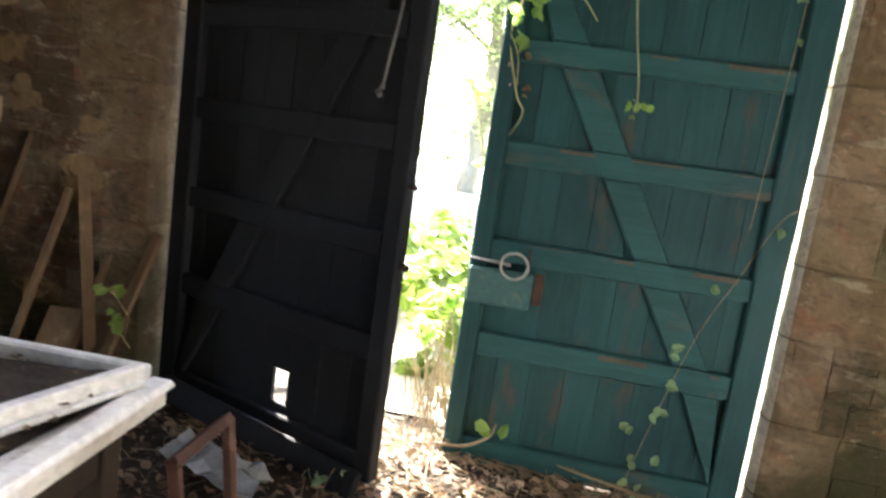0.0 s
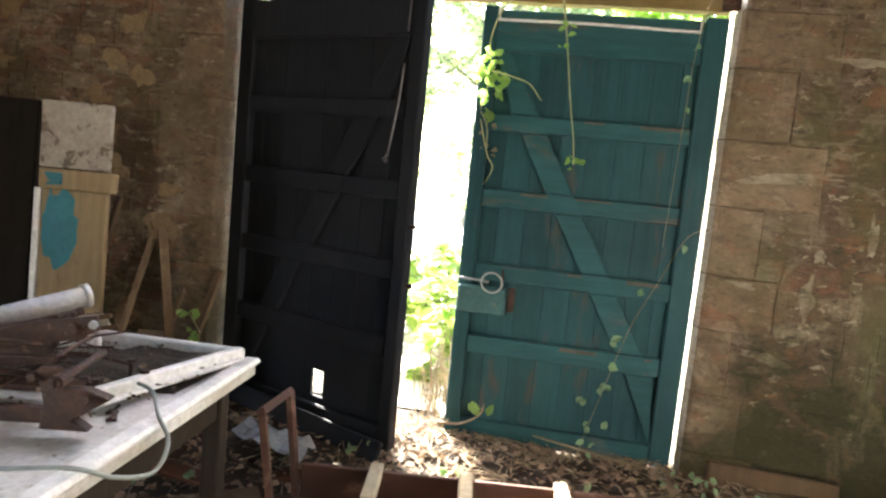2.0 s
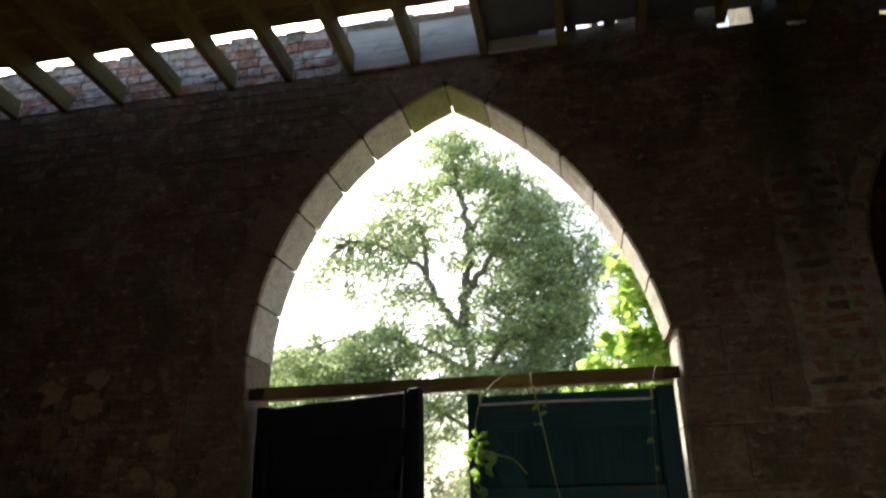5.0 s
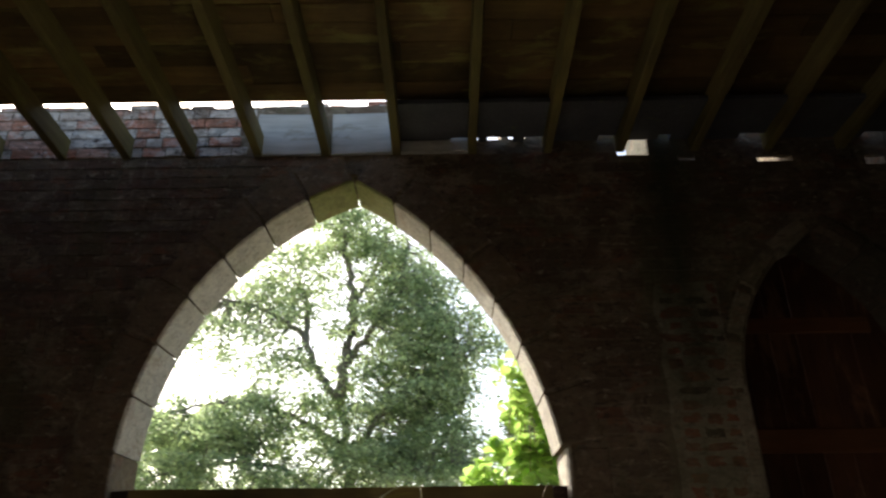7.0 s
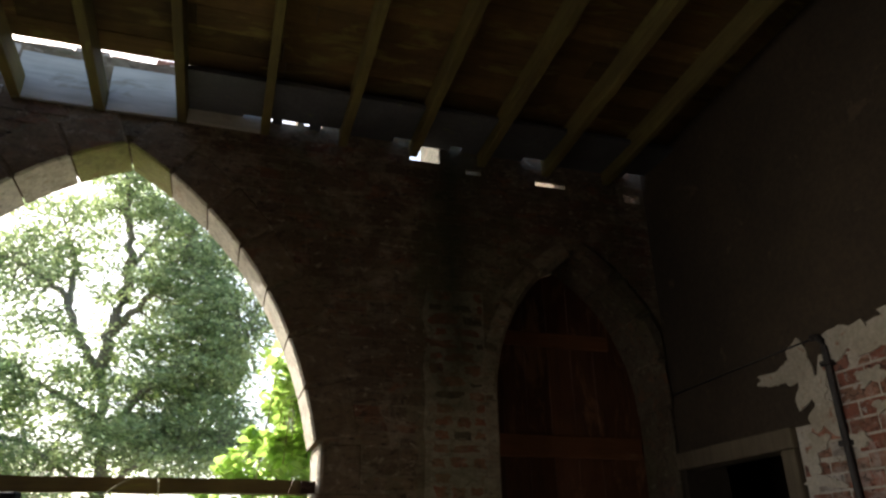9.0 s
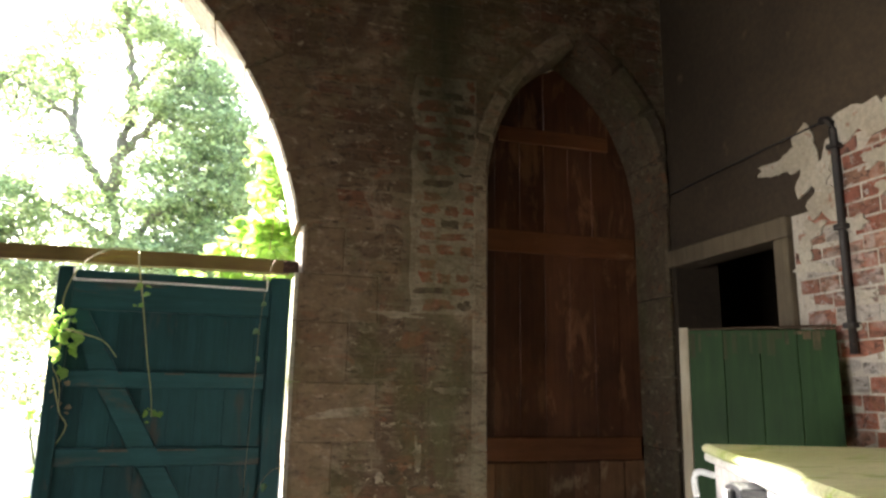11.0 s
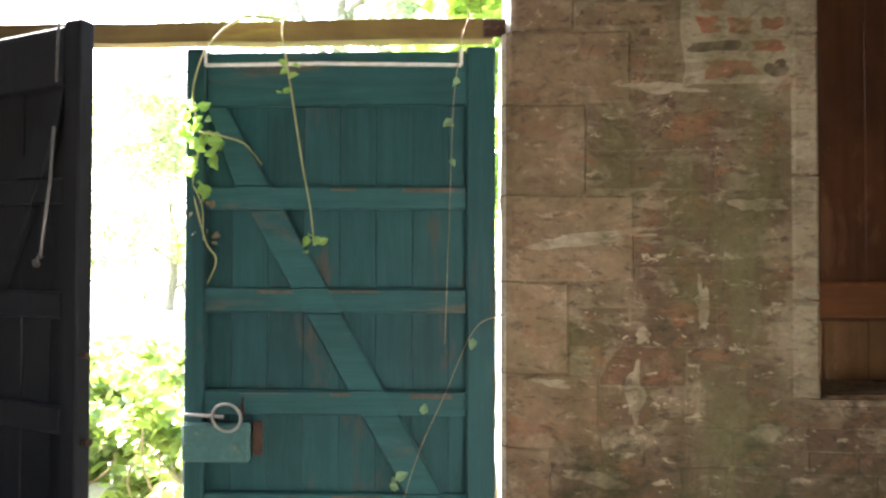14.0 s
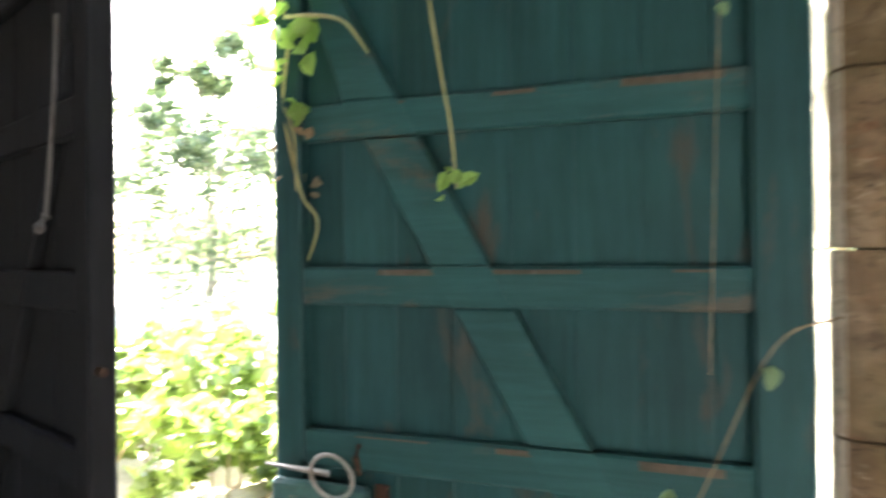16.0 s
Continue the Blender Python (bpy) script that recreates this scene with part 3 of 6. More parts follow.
def in_dressing(x0, x1, z0, z1):
    """Whether a brick would run into an opening or its dressed stones."""
    for qx0, qx1, qz0, qz1 in QUOINS:
        if x1 > qx0 + 0.01 and x0 < qx1 - 0.01 and z1 > qz0 + 0.01 and z0 < qz1 - 0.01:
            return True
    for x in (x0, x1, (x0 + x1) / 2):
        for z in (z0, z1):
            spring, c, r_in = ARCH[1 if x > 0 else -1]
            if z > 2.4 and math.hypot(abs(x) + c, z - spring) < r_in + 0.20:
                return True
            if abs(x) < ARCH_HALF + 0.1 and z <= 2.47:
                return True
            if WIN_SILL < z <= WIN_SPRING and x > WIN_X - WIN_HALF - 0.085:
                return True
            if z > WIN_SPRING and math.hypot(abs(x - WIN_X) + WIN_C, z - WIN_SPRING) < WIN_R + 0.11:
                return True
    return False


# ---- the crossbar ----
bar = thing("crossbar", pose(0, 0.075, 2.25), "mossy weathered timber crossbar above the gates", "bar")
bm = bmesh.new()
box(bm, -1.19, 1.165, -0.015, 0.055, -0.036, 0.036)
bmesh.ops.subdivide_edges(bm, edges=[e for e in bm.edges if e.calc_length() > 1], cuts=22)
for v in bm.verts:
    v.co.z += 0.006 * noise.noise(Vector((v.co.x * 4, v.co.y * 9, v.co.z * 9)))
    v.co.y += 0.005 * noise.noise(Vector((v.co.x * 4, 7, v.co.z * 9)))
part("beam", bm, M_BEAM, bar)
for sx in (-1, 1):
    b = part("bracket", box_bm(sx * 1.175 - 0.045, sx * 1.175 + 0.045, -0.028, -0.016, -0.035, 0.03, 0.004), M_IRON, bar, "rusty iron bracket")
    bm = bmesh.new()
    tube(bm, [(sx * 1.17, -0.029, 0), (sx * 1.17, -0.038, 0)], 0.012, 8)
    part("bolt", bm, M_IRON, b)


# ---- the two gates ----
def gate(name, m, sign, mat_board, mat_rail, mat_bare, label, hole=None, W=1.15, edge_in=0.0):
    """A ledged and braced gate: local x from the hinge (0) to the free edge, front face towards -y. sign +1: hinge at x = 0."""
    g = thing(name, m, label, "gate")
    H = 2.10
    s = lambda a, b: (min(sign * a, sign * b), max(sign * a, sign * b))
    n = 8
    for k in range(n):
        a, b = s(0.035 + (W - 0.065) * k / n - 0.0005, 0.035 + (W - 0.065) * (k + 1) / n + 0.0005)
        bm = bmesh.new()
        low = 0.02 + rnd.uniform(0, 0.02)
        if hole and a < hole[1] and b > hole[0]:
            box(bm, a, b, 0.038, 0.055, low, hole[2], 0.003)
            box(bm, a, b, 0.038, 0.055, hole[3], H - 0.012, 0.003)
            if hole[0] - a > 0.004:
                box(bm, a, hole[0], 0.038, 0.055, hole[2] + 0.001, hole[3] - 0.001)
            if b - hole[1] > 0.004:
                box(bm, hole[1], b, 0.038, 0.055, hole[2] + 0.001, hole[3] - 0.001)
        else:
            box(bm, a, b, 0.038 + rnd.uniform(-.002, .002), 0.055, low, H - 0.012, 0.003)
        part("board", bm, mat_board, g)
    for a, b, nm in ((edge_in, 0.10, "hinge_stile"), (W - 0.072, W, "meeting_stile")):
        a, b = s(a, b)
        part(nm, box_bm(a, b, 0.0, 0.056, 0.0, H, 0.006), mat_board, g)
    for z0, z1 in ((1.893, 2.085), (1.525, 1.605), (1.16, 1.245), (0.80, 0.885), (0.435, 0.525), (0.0, 0.10)):
        a, b = s(0.1005, W - 0.0725)
        part("rail", box_bm(a, b, 0.003, 0.0375, z0, z1, 0.006), mat_rail, g)
    # the brace, cut between the rails, falls from the free edge's top to the hinge's foot
    xt = lambda z: W - 0.145 - (1.885 - z) * 0.564
    for z0, z1 in ((1.606, 1.892), (1.246, 1.524), (0.886, 1.159), (0.526, 0.799), (0.101, 0.434)):
        pts = [(xt(z0) - 0.005, z0), (xt(z0) + 0.125, z0), (xt(z1) + 0.125, z1), (xt(z1) - 0.005, z1)]
        pts = [(min(max(x, 0.102), W - 0.074), z) for x, z in pts]
        bm = bmesh.new()
        prism(bm, [(sign * x, z) for x, z in pts], 0.005, 0.0375)
        bmesh.ops.bevel(bm, geom=bm.edges[:], offset=0.005, segments=1, affect="EDGES", profile=0.5)
        part("brace", bm, mat_rail, g)
    for z0, z1 in ((1.5255, 1.6045), (1.1605, 1.2445), (0.8005, 0.8845), (0.4355, 0.5245)):
        pts = [(xt(z0) - 0.005, z0), (xt(z0) + 0.125, z0), (xt(z1) + 0.125, z1), (xt(z1) - 0.005, z1)]
        bm = bmesh.new()
        prism(bm, [(sign * min(max(x, 0.104), W - 0.076), z) for x, z in pts], 0.0005, 0.0036)
        part("brace", bm, mat_rail, g)
    # dark grime lies along the rails' undersides, dust along their tops
    for z0, z1 in ((1.525, 1.605), (1.16, 1.245), (0.80, 0.885), (0.435, 0.525)):
        for k in range(3):
            c0 = 0.14 + (W - 0.36) * (k + rnd.random() * .6) / 3
            a, b = s(c0, c0 + rnd.uniform(.05, .2))
            part("bare_patch", box_bm(a, b, 0.0015, 0.003, z1 - rnd.uniform(.008, .028), z1 - 0.0065, 0.0, 0.001), mat_bare, g, "bare brown wood where paint has worn off")
    return g


green_gate = gate("green_gate", pose(1.172, 0.065, 0.087, 0, 0, 1.0), -1, M_GREEN, M_GREEN_H, M_BARE, "teal green painted plank gate with rails and brace, ajar", edge_in=0.0, W=1.10)
# lock box, ring handle and spike
part("lock_box", box_bm(-1.095, -0.855, -0.03, 0.0, 0.64, 0.775, 0.008), weathered("grey_green_iron", (0.045, 0.135, 0.135), (0.03, 0.10, 0.105), (0.16, 0.17, 0.14), 0.6, 8, 60, 0.6), green_gate, "grey green iron lock box")
bm = bmesh.new()
ring_pts = [(-0.930 + 0.05 * math.cos(a), -0.045 - 0.012 * math.sin(a), 0.80 + 0.05 * math.sin(a)) for a in [math.tau * k / 24 for k in range(25)]]
tube(bm, ring_pts, 0.0055, 6, cap=False)
smooth(part("ring_handle", bm, M_STEEL, green_gate, "worn steel ring handle"))
bm = bmesh.new()
tube(bm, [(-0.945, -0.03, 0.80), (-1.035, -0.03, 0.805), (-1.105, -0.028, 0.808)], 0.008, 6, 0.004)
part("latch_spike", bm, M_STEEL, green_gate)
bm = bmesh.new()
tube(bm, [(-0.885, -0.005, 0.86), (-0.880, -0.03, 0.84), (-0.880, -0.012, 0.80)], 0.006, 6)
part("staple", bm, M_IRON, green_gate)
part("rust_patch", box_bm(-0.850, -0.815, -0.004, 0.002, 0.66, 0.78, 0.002), M_IRON, green_gate)
# white rods added for the bright line of light along the gate's top
bm = bmesh.new()
tube(bm, [(-1.025, -0.012, 2.035), (-0.6, -0.015, 2.038), (-0.12, -0.012, 2.03)], 0.007, 6)
tube(bm, [(-1.025, -0.012, 2.035), (-1.027, -0.01, 2.09)], 0.006, 6)
tube(bm, [(-0.12, -0.012, 2.03), (-0.118, -0.01, 2.09)], 0.006, 6)
part("top_light_line", bm, M_WHITE, green_gate, "white rods standing for a line of light along the top")

dark_gate = gate("dark_gate", pose(-1.212, 0.15, 0.085, 0, 0, math.degrees(math.atan2(-0.435, 1.087))), 1, M_DARK, M_DARK, M_DARK, "nearly black painted plank gate, swung a little inwards", (0.635, 0.715, 0.13, 0.265), 1.17)
M_ROD = weathered("grey_iron", (0.16, 0.16, 0.165), (0.11, 0.11, 0.115), (0.14, 0.09, 0.06), 0.55, 9, 60, 0.6, metal=0.5)
# iron stay hanging on the dark gate
bm = bmesh.new()
tube(bm, [(1.10, -0.02, 2.09), (1.10, -0.025, 1.9)], 0.0045, 6)
tube(bm, [(1.095, -0.028, 1.76), (1.085, -0.03, 1.6), (1.05, -0.035, 1.36)], 0.005, 6)
tube(bm, [(1.05, -0.035, 1.36), (1.042, -0.045, 1.34), (1.055, -0.05, 1.33)], 0.011, 6)
part("stay_rod", bm, M_ROD, dark_gate, "thin steel stay rod")
bm = bmesh.new()
tube(bm, [(1.16, 0.03, 0.78), (1.195, 0.03, 0.78)], 0.014, 6)
part("edge_bolt", bm, M_IRON, dark_gate)
bm = bmesh.new()
tube(bm, [(1.16, 0.02, 1.05), (1.195, 0.02, 1.05)], 0.01, 6)
part("edge_bolt", bm, M_IRON, dark_gate)

# ---- the boarded shutter ----
shutter = thing("shutter", pose(0, 0, 0), "red-brown boarded shutter filling the pointed recess", "shutter")
sx0, sx1 = WIN_X - WIN_HALF + 0.001, WIN_X + WIN_HALF + 0.028
nb = 7
M_SHUTTER_LOW = planked("worn_pale_board", (0.23, 0.125, 0.062), (0.12, 0.06, 0.034), (0.36, 0.25, 0.15), 0.8, 2, 28, 0.57, 0.3)
for k in range(nb):
    a, b = sx0 + (sx1 - sx0) * k / nb + 0.002, sx0 + (sx1 - sx0) * (k + 1) / nb - 0.002
    zt = lambda x: (window_z(x) or WIN_SPRING) - 0.004
    bm = bmesh.new()
    yy = 0.345 + rnd.uniform(-.004, .004)
    prism(bm, [(a, WIN_SILL - 0.03), (b, WIN_SILL - 0.03), (b, zt(b)), ((a + b) / 2, zt((a + b) / 2)), (a, zt(a))], yy, yy + 0.025)
    part("board", bm, M_SHUTTER, shutter)
    part("bottom_board", box_bm(a + 0.001, b - 0.001, yy - 0.012, yy - 0.001, WIN_SILL + 0.014, 1.215 - rnd.uniform(0, .012), 0.003), M_SHUTTER_LOW, shutter, "paler worn bottom board")
for z0, z1, x1 in ((1.22, 1.355, 3.39), (2.475, 2.615, 3.39), (3.20, 3.30, 3.22)):
    part("ledge", box_bm(max(sx0 + 0.02, 2 * WIN_X - x1), x1, 0.318, 0.342, z0, z1, 0.006), M_SHUTTER_H, shutter, "orange-brown ledge")

# ---- the roof ----
def roof_z(y):
    return 4.335 - 0.055 * y


for k, x in enumerate([-3.6, -3.2, -2.78, -2.34, -1.91, -1.49, -1.07, -0.63, -0.19, 0.27, 0.76, 1.25, 1.72, 2.2, 2.68, 3.15]):
    bm = bmesh.new()
    box(bm, x - 0.027, x + 0.027, -6.58, 0.0, 0, 0.15, 0.004)
    for v in bm.verts:
        v.co.z += roof_z(v.co.y)
    tagged(part("rafter", bm, M_RAFTER), "rough-sawn roof rafter of mossy brown timber", "rafter", "rafters", "structure")
bm = bmesh.new()
y = -6.6
while y < -0.36:
    w = rnd.uniform(0.12, 0.17)
    x = X_LEFT - 0.3
    while x < X_RIGHT + 0.3:
        ln_ = rnd.uniform(1.2, 2.2)
        x2 = min(x + ln_, X_RIGHT + 0.3)
        y1 = min(y + w, -0.34)
        dz = rnd.uniform(0, 0.006)
        if y1 - y > 0.02:
            vs0 = set(bm.verts)
            box(bm, x + 0.002, x2 - 0.002, y + 0.0015, y1 - 0.0015, 0.152 + dz, 0.176 + dz)
            for v in bm.verts:
                if v not in vs0:
                    v.co.z += roof_z(v.co.y)
        x = x2
    y += w
ceiling = tagged(part("ceiling", bm, M_ROOF), "roof boarding of rough mossy planks", "ceiling", kind="structure")
# slates above the boards; the eaves strip stays open at one end
bm = bmesh.new()
vs0 = box(bm, X_LEFT - 0.4, X_RIGHT + 0.4, -6.7, -0.345, 0.19, 0.22).verts
for v in vs0:
    v.co.z += roof_z(v.co.y)
box(bm, 0.30, X_RIGHT + 0.4, -0.42, -0.055, 4.43, 4.46)
box(bm, 0.30, X_RIGHT + 0.4, -0.345, -0.243, 4.461, 4.60)
for x0, x1 in ((0.30, 0.62), (0.80, 0.86), (1.03, 1.10), (1.26, 1.58), (1.76, 1.97), (2.05, 2.50), (2.68, 3.3)):
    box(bm, x0, x1, -0.0545, -0.001, 4.43, 4.46)
tagged(part("ceiling_cover", bm, weathered("slate", (0.12, 0.12, 0.13), (0.08, 0.08, 0.09), (0.15, 0.16, 0.1))), "slate roof covering over the boards", "roof", kind="structure")

# ---- vegetation ----
def leaf_mesh(bm_v, bm_f, p, size, normal, fold=0.25, shape=0):
    """Appends one folded leaf (two or four triangles) to vertex and face lists."""
    n = normal.normalized()
    a = n.cross(Vector((rnd.uniform(-1, 1), rnd.uniform(-1, 1), rnd.uniform(-1, 1))))
    if a.length < 1e-3:
        a = Vector((1, 0, 0))
    a.normalize()
    b = n.cross(a)
    i = len(bm_v)
    if shape == 0:
        bm_v += [p - a * size * .5, p + b * size * .32 + n * size * fold * .4, p + a * size * .5, p - b * size * .32 + n * size * fold * .4]
        bm_f += [(i, i + 1, i + 2), (i, i + 2, i + 3)]
    else:
        bm_v += [p - a * size * .5, p - a * size * .2 + b * size * .36 + n * size * fold * .4, p + a * size * .2 + b * size * .28 + n * size * fold * .3, p + a * size * .55 - n * size * .06,
                 p + a * size * .2 - b * size * .28 + n * size * fold * .3, p - a * size * .2 - b * size * .36 + n * size * fold * .4]
        bm_f += [(i, i + 1, i + 2, i + 3), (i, i + 3, i + 4, i + 5)]


def leaves_object(name, verts, faces, material, parent=None):
    me = bpy.data.meshes.new(name)
    me.from_pydata([tuple(v) for v in verts], [], faces)
    me.materials.append(material)
    ob = new(name, me)
    if parent is not None:
        ob.parent = parent
    return ob


def rand_dir():
    while True:
        v = Vector((rnd.uniform(-1, 1), rnd.uniform(-1, 1), rnd.uniform(-1, 1)))
        if 0.05 < v.length < 1:
            return v.normalized()


def tree(name, base, height, spread, limbs, leaves, leaf_size, material, label, crown_low=0.25, lean=0.0):
    t = thing(name, pose(*base), label, "tree")
    trunk = bmesh.new()
    tips = []
    main = curve_pts([(0, 0, 0), (0.15, 0.1, height * .22), (0.1 + lean, 0, height * .5), (-0.1 + lean, 0.2, height * .78), (0.1 + lean, 0.1, height * .97)], 5)
    tube(trunk, main, height * .026, 8, height * .003)
    for k in range(limbs):
        f = crown_low + (0.92 - crown_low) * (k + rnd.random()) / limbs
        p = main[min(len(main) - 1, int(f * len(main)))]
        az = k * 2.4 + rnd.uniform(-.4, .4)
        out = spread * (1.0 - 0.75 * max(0, f - 0.35)) * rnd.uniform(.7, 1.05) * (0.75 if f > .8 else 1)
        rise = height * rnd.uniform(.08, .26)
        q = p + Vector((math.cos(az) * out, math.sin(az) * out, rise))
        mid_ = p.lerp(q, .5) + Vector((0, 0, rise * .35)) + rand_dir() * out * .1
        limb = curve_pts([p, mid_, q], 5)
        tube(trunk, limb, height * .009 * (1.2 - f * .6), 5, height * .0015)
        for m_ in range(8):
            c = limb[rnd.randint(3, len(limb) - 1)]
            tw = c + rand_dir() * out * .38 + Vector((0, 0, out * .06))
            tube(trunk, [c, c.lerp(tw, .5) + Vector((0, 0, .1)), tw], height * .0022, 4, height * .0006, cap=False)
            tips.append((tw, out * .19))
            tips.append((c.lerp(tw, .6), out * .16))
    part("trunk", trunk, M_BARK, t)
    V, F = [], []
    for k in range(leaves):
        c, r = tips[rnd.randrange(len(tips))]
        p = c + rand_dir() * r * rnd.random() ** .5
        leaf_mesh(V, F, p, leaf_size * rnd.uniform(.6, 1.3), Vector((rnd.gauss(0, .5), rnd.gauss(0, .5), 1)))
    tagged(leaves_object("crown", V, F, material, t), kind="stuff")
    return t


def old_tree(base, limbs, masses, leaf_size, material, label):
    """A forked tree: limbs are (radius, points), masses are (centre, radii, sprays, leaves a spray); twigs run from the nearest limb to each drooping spray."""
    t = thing("tree", pose(*base), label, "tree")
    wood, skeleton = bmesh.new(), []
    for r, pts in limbs:
        line = curve_pts(pts, 6)
        for k, q in enumerate(line[1:-1]):
            q += rand_dir() * r * 0.35
        tube(wood, line, r * 0.72, 8, r * 0.22)
        skeleton += [(q, r * (1 - 0.6 * k / len(line))) for k, q in enumerate(line)]
    V, F = [], []
    for (cx, cy, cz), (rx, ry, rz_), sprays, count in masses:
        for _ in range(int(sprays * (1.45 if cz > 6 else 1.15))):
            d = rand_dir() * rnd.random() ** 0.4
            c = Vector((cx + d.x * rx, cy + d.y * ry, cz + d.z * rz_))
            q, r = min(skeleton, key=lambda e: (e[0] - c).length + 0.5 * max(0.0, c.z - e[0].z - 0.6))
            bend = q.lerp(c, 0.55) + Vector((0, 0, 0.12 * (c - q).length)) + rand_dir() * 0.08 * (c - q).length
            twig = curve_pts([q, bend, c], 4)
            tube(wood, twig, min(0.055, max(0.018, 0.016 * (c - q).length)), 5, 0.008, cap=False)
            out = (c - q).normalized()
            size = rnd.uniform(0.34, 0.66)
            for k in range(int(count * 1.55)):
                g = Vector((rnd.gauss(0, 0.5), rnd.gauss(0, 0.5), rnd.gauss(0, 0.2))) * size
                g += out * rnd.uniform(-0.5, 0.6) * size
                g.z -= 0.35 * (g.x * g.x + g.y * g.y)
                leaf_mesh(V, F, c + g, leaf_size * rnd.uniform(.55, 1.3), Vector((rnd.gauss(0, .55), rnd.gauss(0, .55), 1)))
    smooth(part("trunk", wood, M_BARK, t))
    tagged(leaves_object("crown", V, F, material, t), kind="stuff")
    return t


old_tree((-1.95, 14.2, -0.2),
         [(0.36, [(0, 0, 0), (0.0, 0.1, 2.4), (0.05, 0, 4.3), (-0.35, 0.1, 6.4)]), (0.24, [(-0.35, 0.1, 6.3), (-0.15, 0, 7.6), (-0.05, 0.2, 9.2), (-0.35, 0.1, 10.6), (-0.5, 0, 12.2)]),
          (0.16, [(-0.35, 0.1, 6.3), (-0.95, -0.2, 7.2), (-1.35, -0.3, 8.0), (-2.2, -0.4, 8.6), (-3.4, -0.3, 9.0)]), (0.13, [(-1.2, -0.25, 7.7), (-1.35, 0.2, 9.0), (-1.9, 0.5, 10.4)]),
          (0.14, [(-0.1, 0.1, 7.4), (0.7, -0.3, 8.4), (1.3, -0.4, 9.6), (1.5, -0.3, 10.6)]), (0.15, [(0.05, 0, 4.6), (1.0, -0.5, 6.0), (2.2, -0.8, 6.9), (3.1, -0.9, 7.2)]),
          (0.10, [(-0.1, 0, 5.2), (-1.6, -0.5, 5.9), (-3.2, -0.8, 6.1), (-4.8, -0.9, 5.7)]), (0.08, [(0.0, 0.1, 3.6), (-1.5, -0.7, 4.5), (-3.2, -1.0, 4.6), (-5.0, -1.2, 4.1)]),
          (0.12, [(0.0, 0.1, 3.4), (1.3, -0.8, 4.3), (2.6, -1.0, 4.5)]), (0.10, [(-0.1, 0.2, 9.0), (0.5, 0.4, 10.2), (0.8, 0.4, 11.2)])],
         [((0.4, 0, 5.7), (1.5, 1.3, 1.6), 64, 90), ((1.9, -0.5, 6.7), (1.2, 1.5, 1.3), 42, 90), ((1.5, -0.6, 4.6), (1.8, 1.4, 0.9), 50, 95), ((-2.8, -0.6, 5.7), (2.2, 1.4, 0.9), 56, 80),
          ((-4.2, -0.9, 4.8), (2.4, 1.5, 1.3), 78, 90), ((-1.6, -0.4, 4.0), (1.4, 1.3, 1.1), 45, 95), ((-3.0, -0.2, 8.3), (2.2, 1.2, 1.3), 62, 42), ((-1.7, 0.2, 9.8), (1.4, 1.1, 1.3), 44, 45),
          ((-0.4, 0, 11.4), (1.1, 1.0, 1.2), 32, 55), ((1.0, 0.1, 10.1), (1.4, 1.0, 1.3), 46, 55), ((1.8, -0.3, 8.6), (1.5, 1.1, 1.3), 60, 60), ((0.2, 0, 8.2), (1.0, 1.0, 1.2), 22, 55),
          ((-1.7, -0.3, 7.0), (1.5, 1.0, 0.6), 14, 45), ((2.7, -0.5, 7.0), (1.2, 1.2, 1.6), 36, 75), ((2.4, -0.4, 5.0), (1.5, 1.2, 1.2), 36, 90), ((0.4, 0, 2.6), (0.8, 0.7, 1.4), 16, 70)],
         0.125, M_LEAF_FAR, "tall old forked tree with grey bark and layered grey-green foliage")

tree("tree", (-8.2, 18.5, -0.2), 6.0, 3.4, 16, 14000, 0.17, M_LEAF_FAR, "smaller rounded green tree behind the tall one", 0.15)
tree("tree", (4.5, 20.5, -0.2), 7.0, 3.2, 14, 12000, 0.20, M_LEAF_DARK, "smaller rounded green tree beside the hedge", 0.15)


tree("tree", (-13.2, 15.5, -0.2), 6.4, 4.2, 16, 14000, 0.24, M_LEAF_DARK, "broad dark green tree at the side of the yard", 0.12)


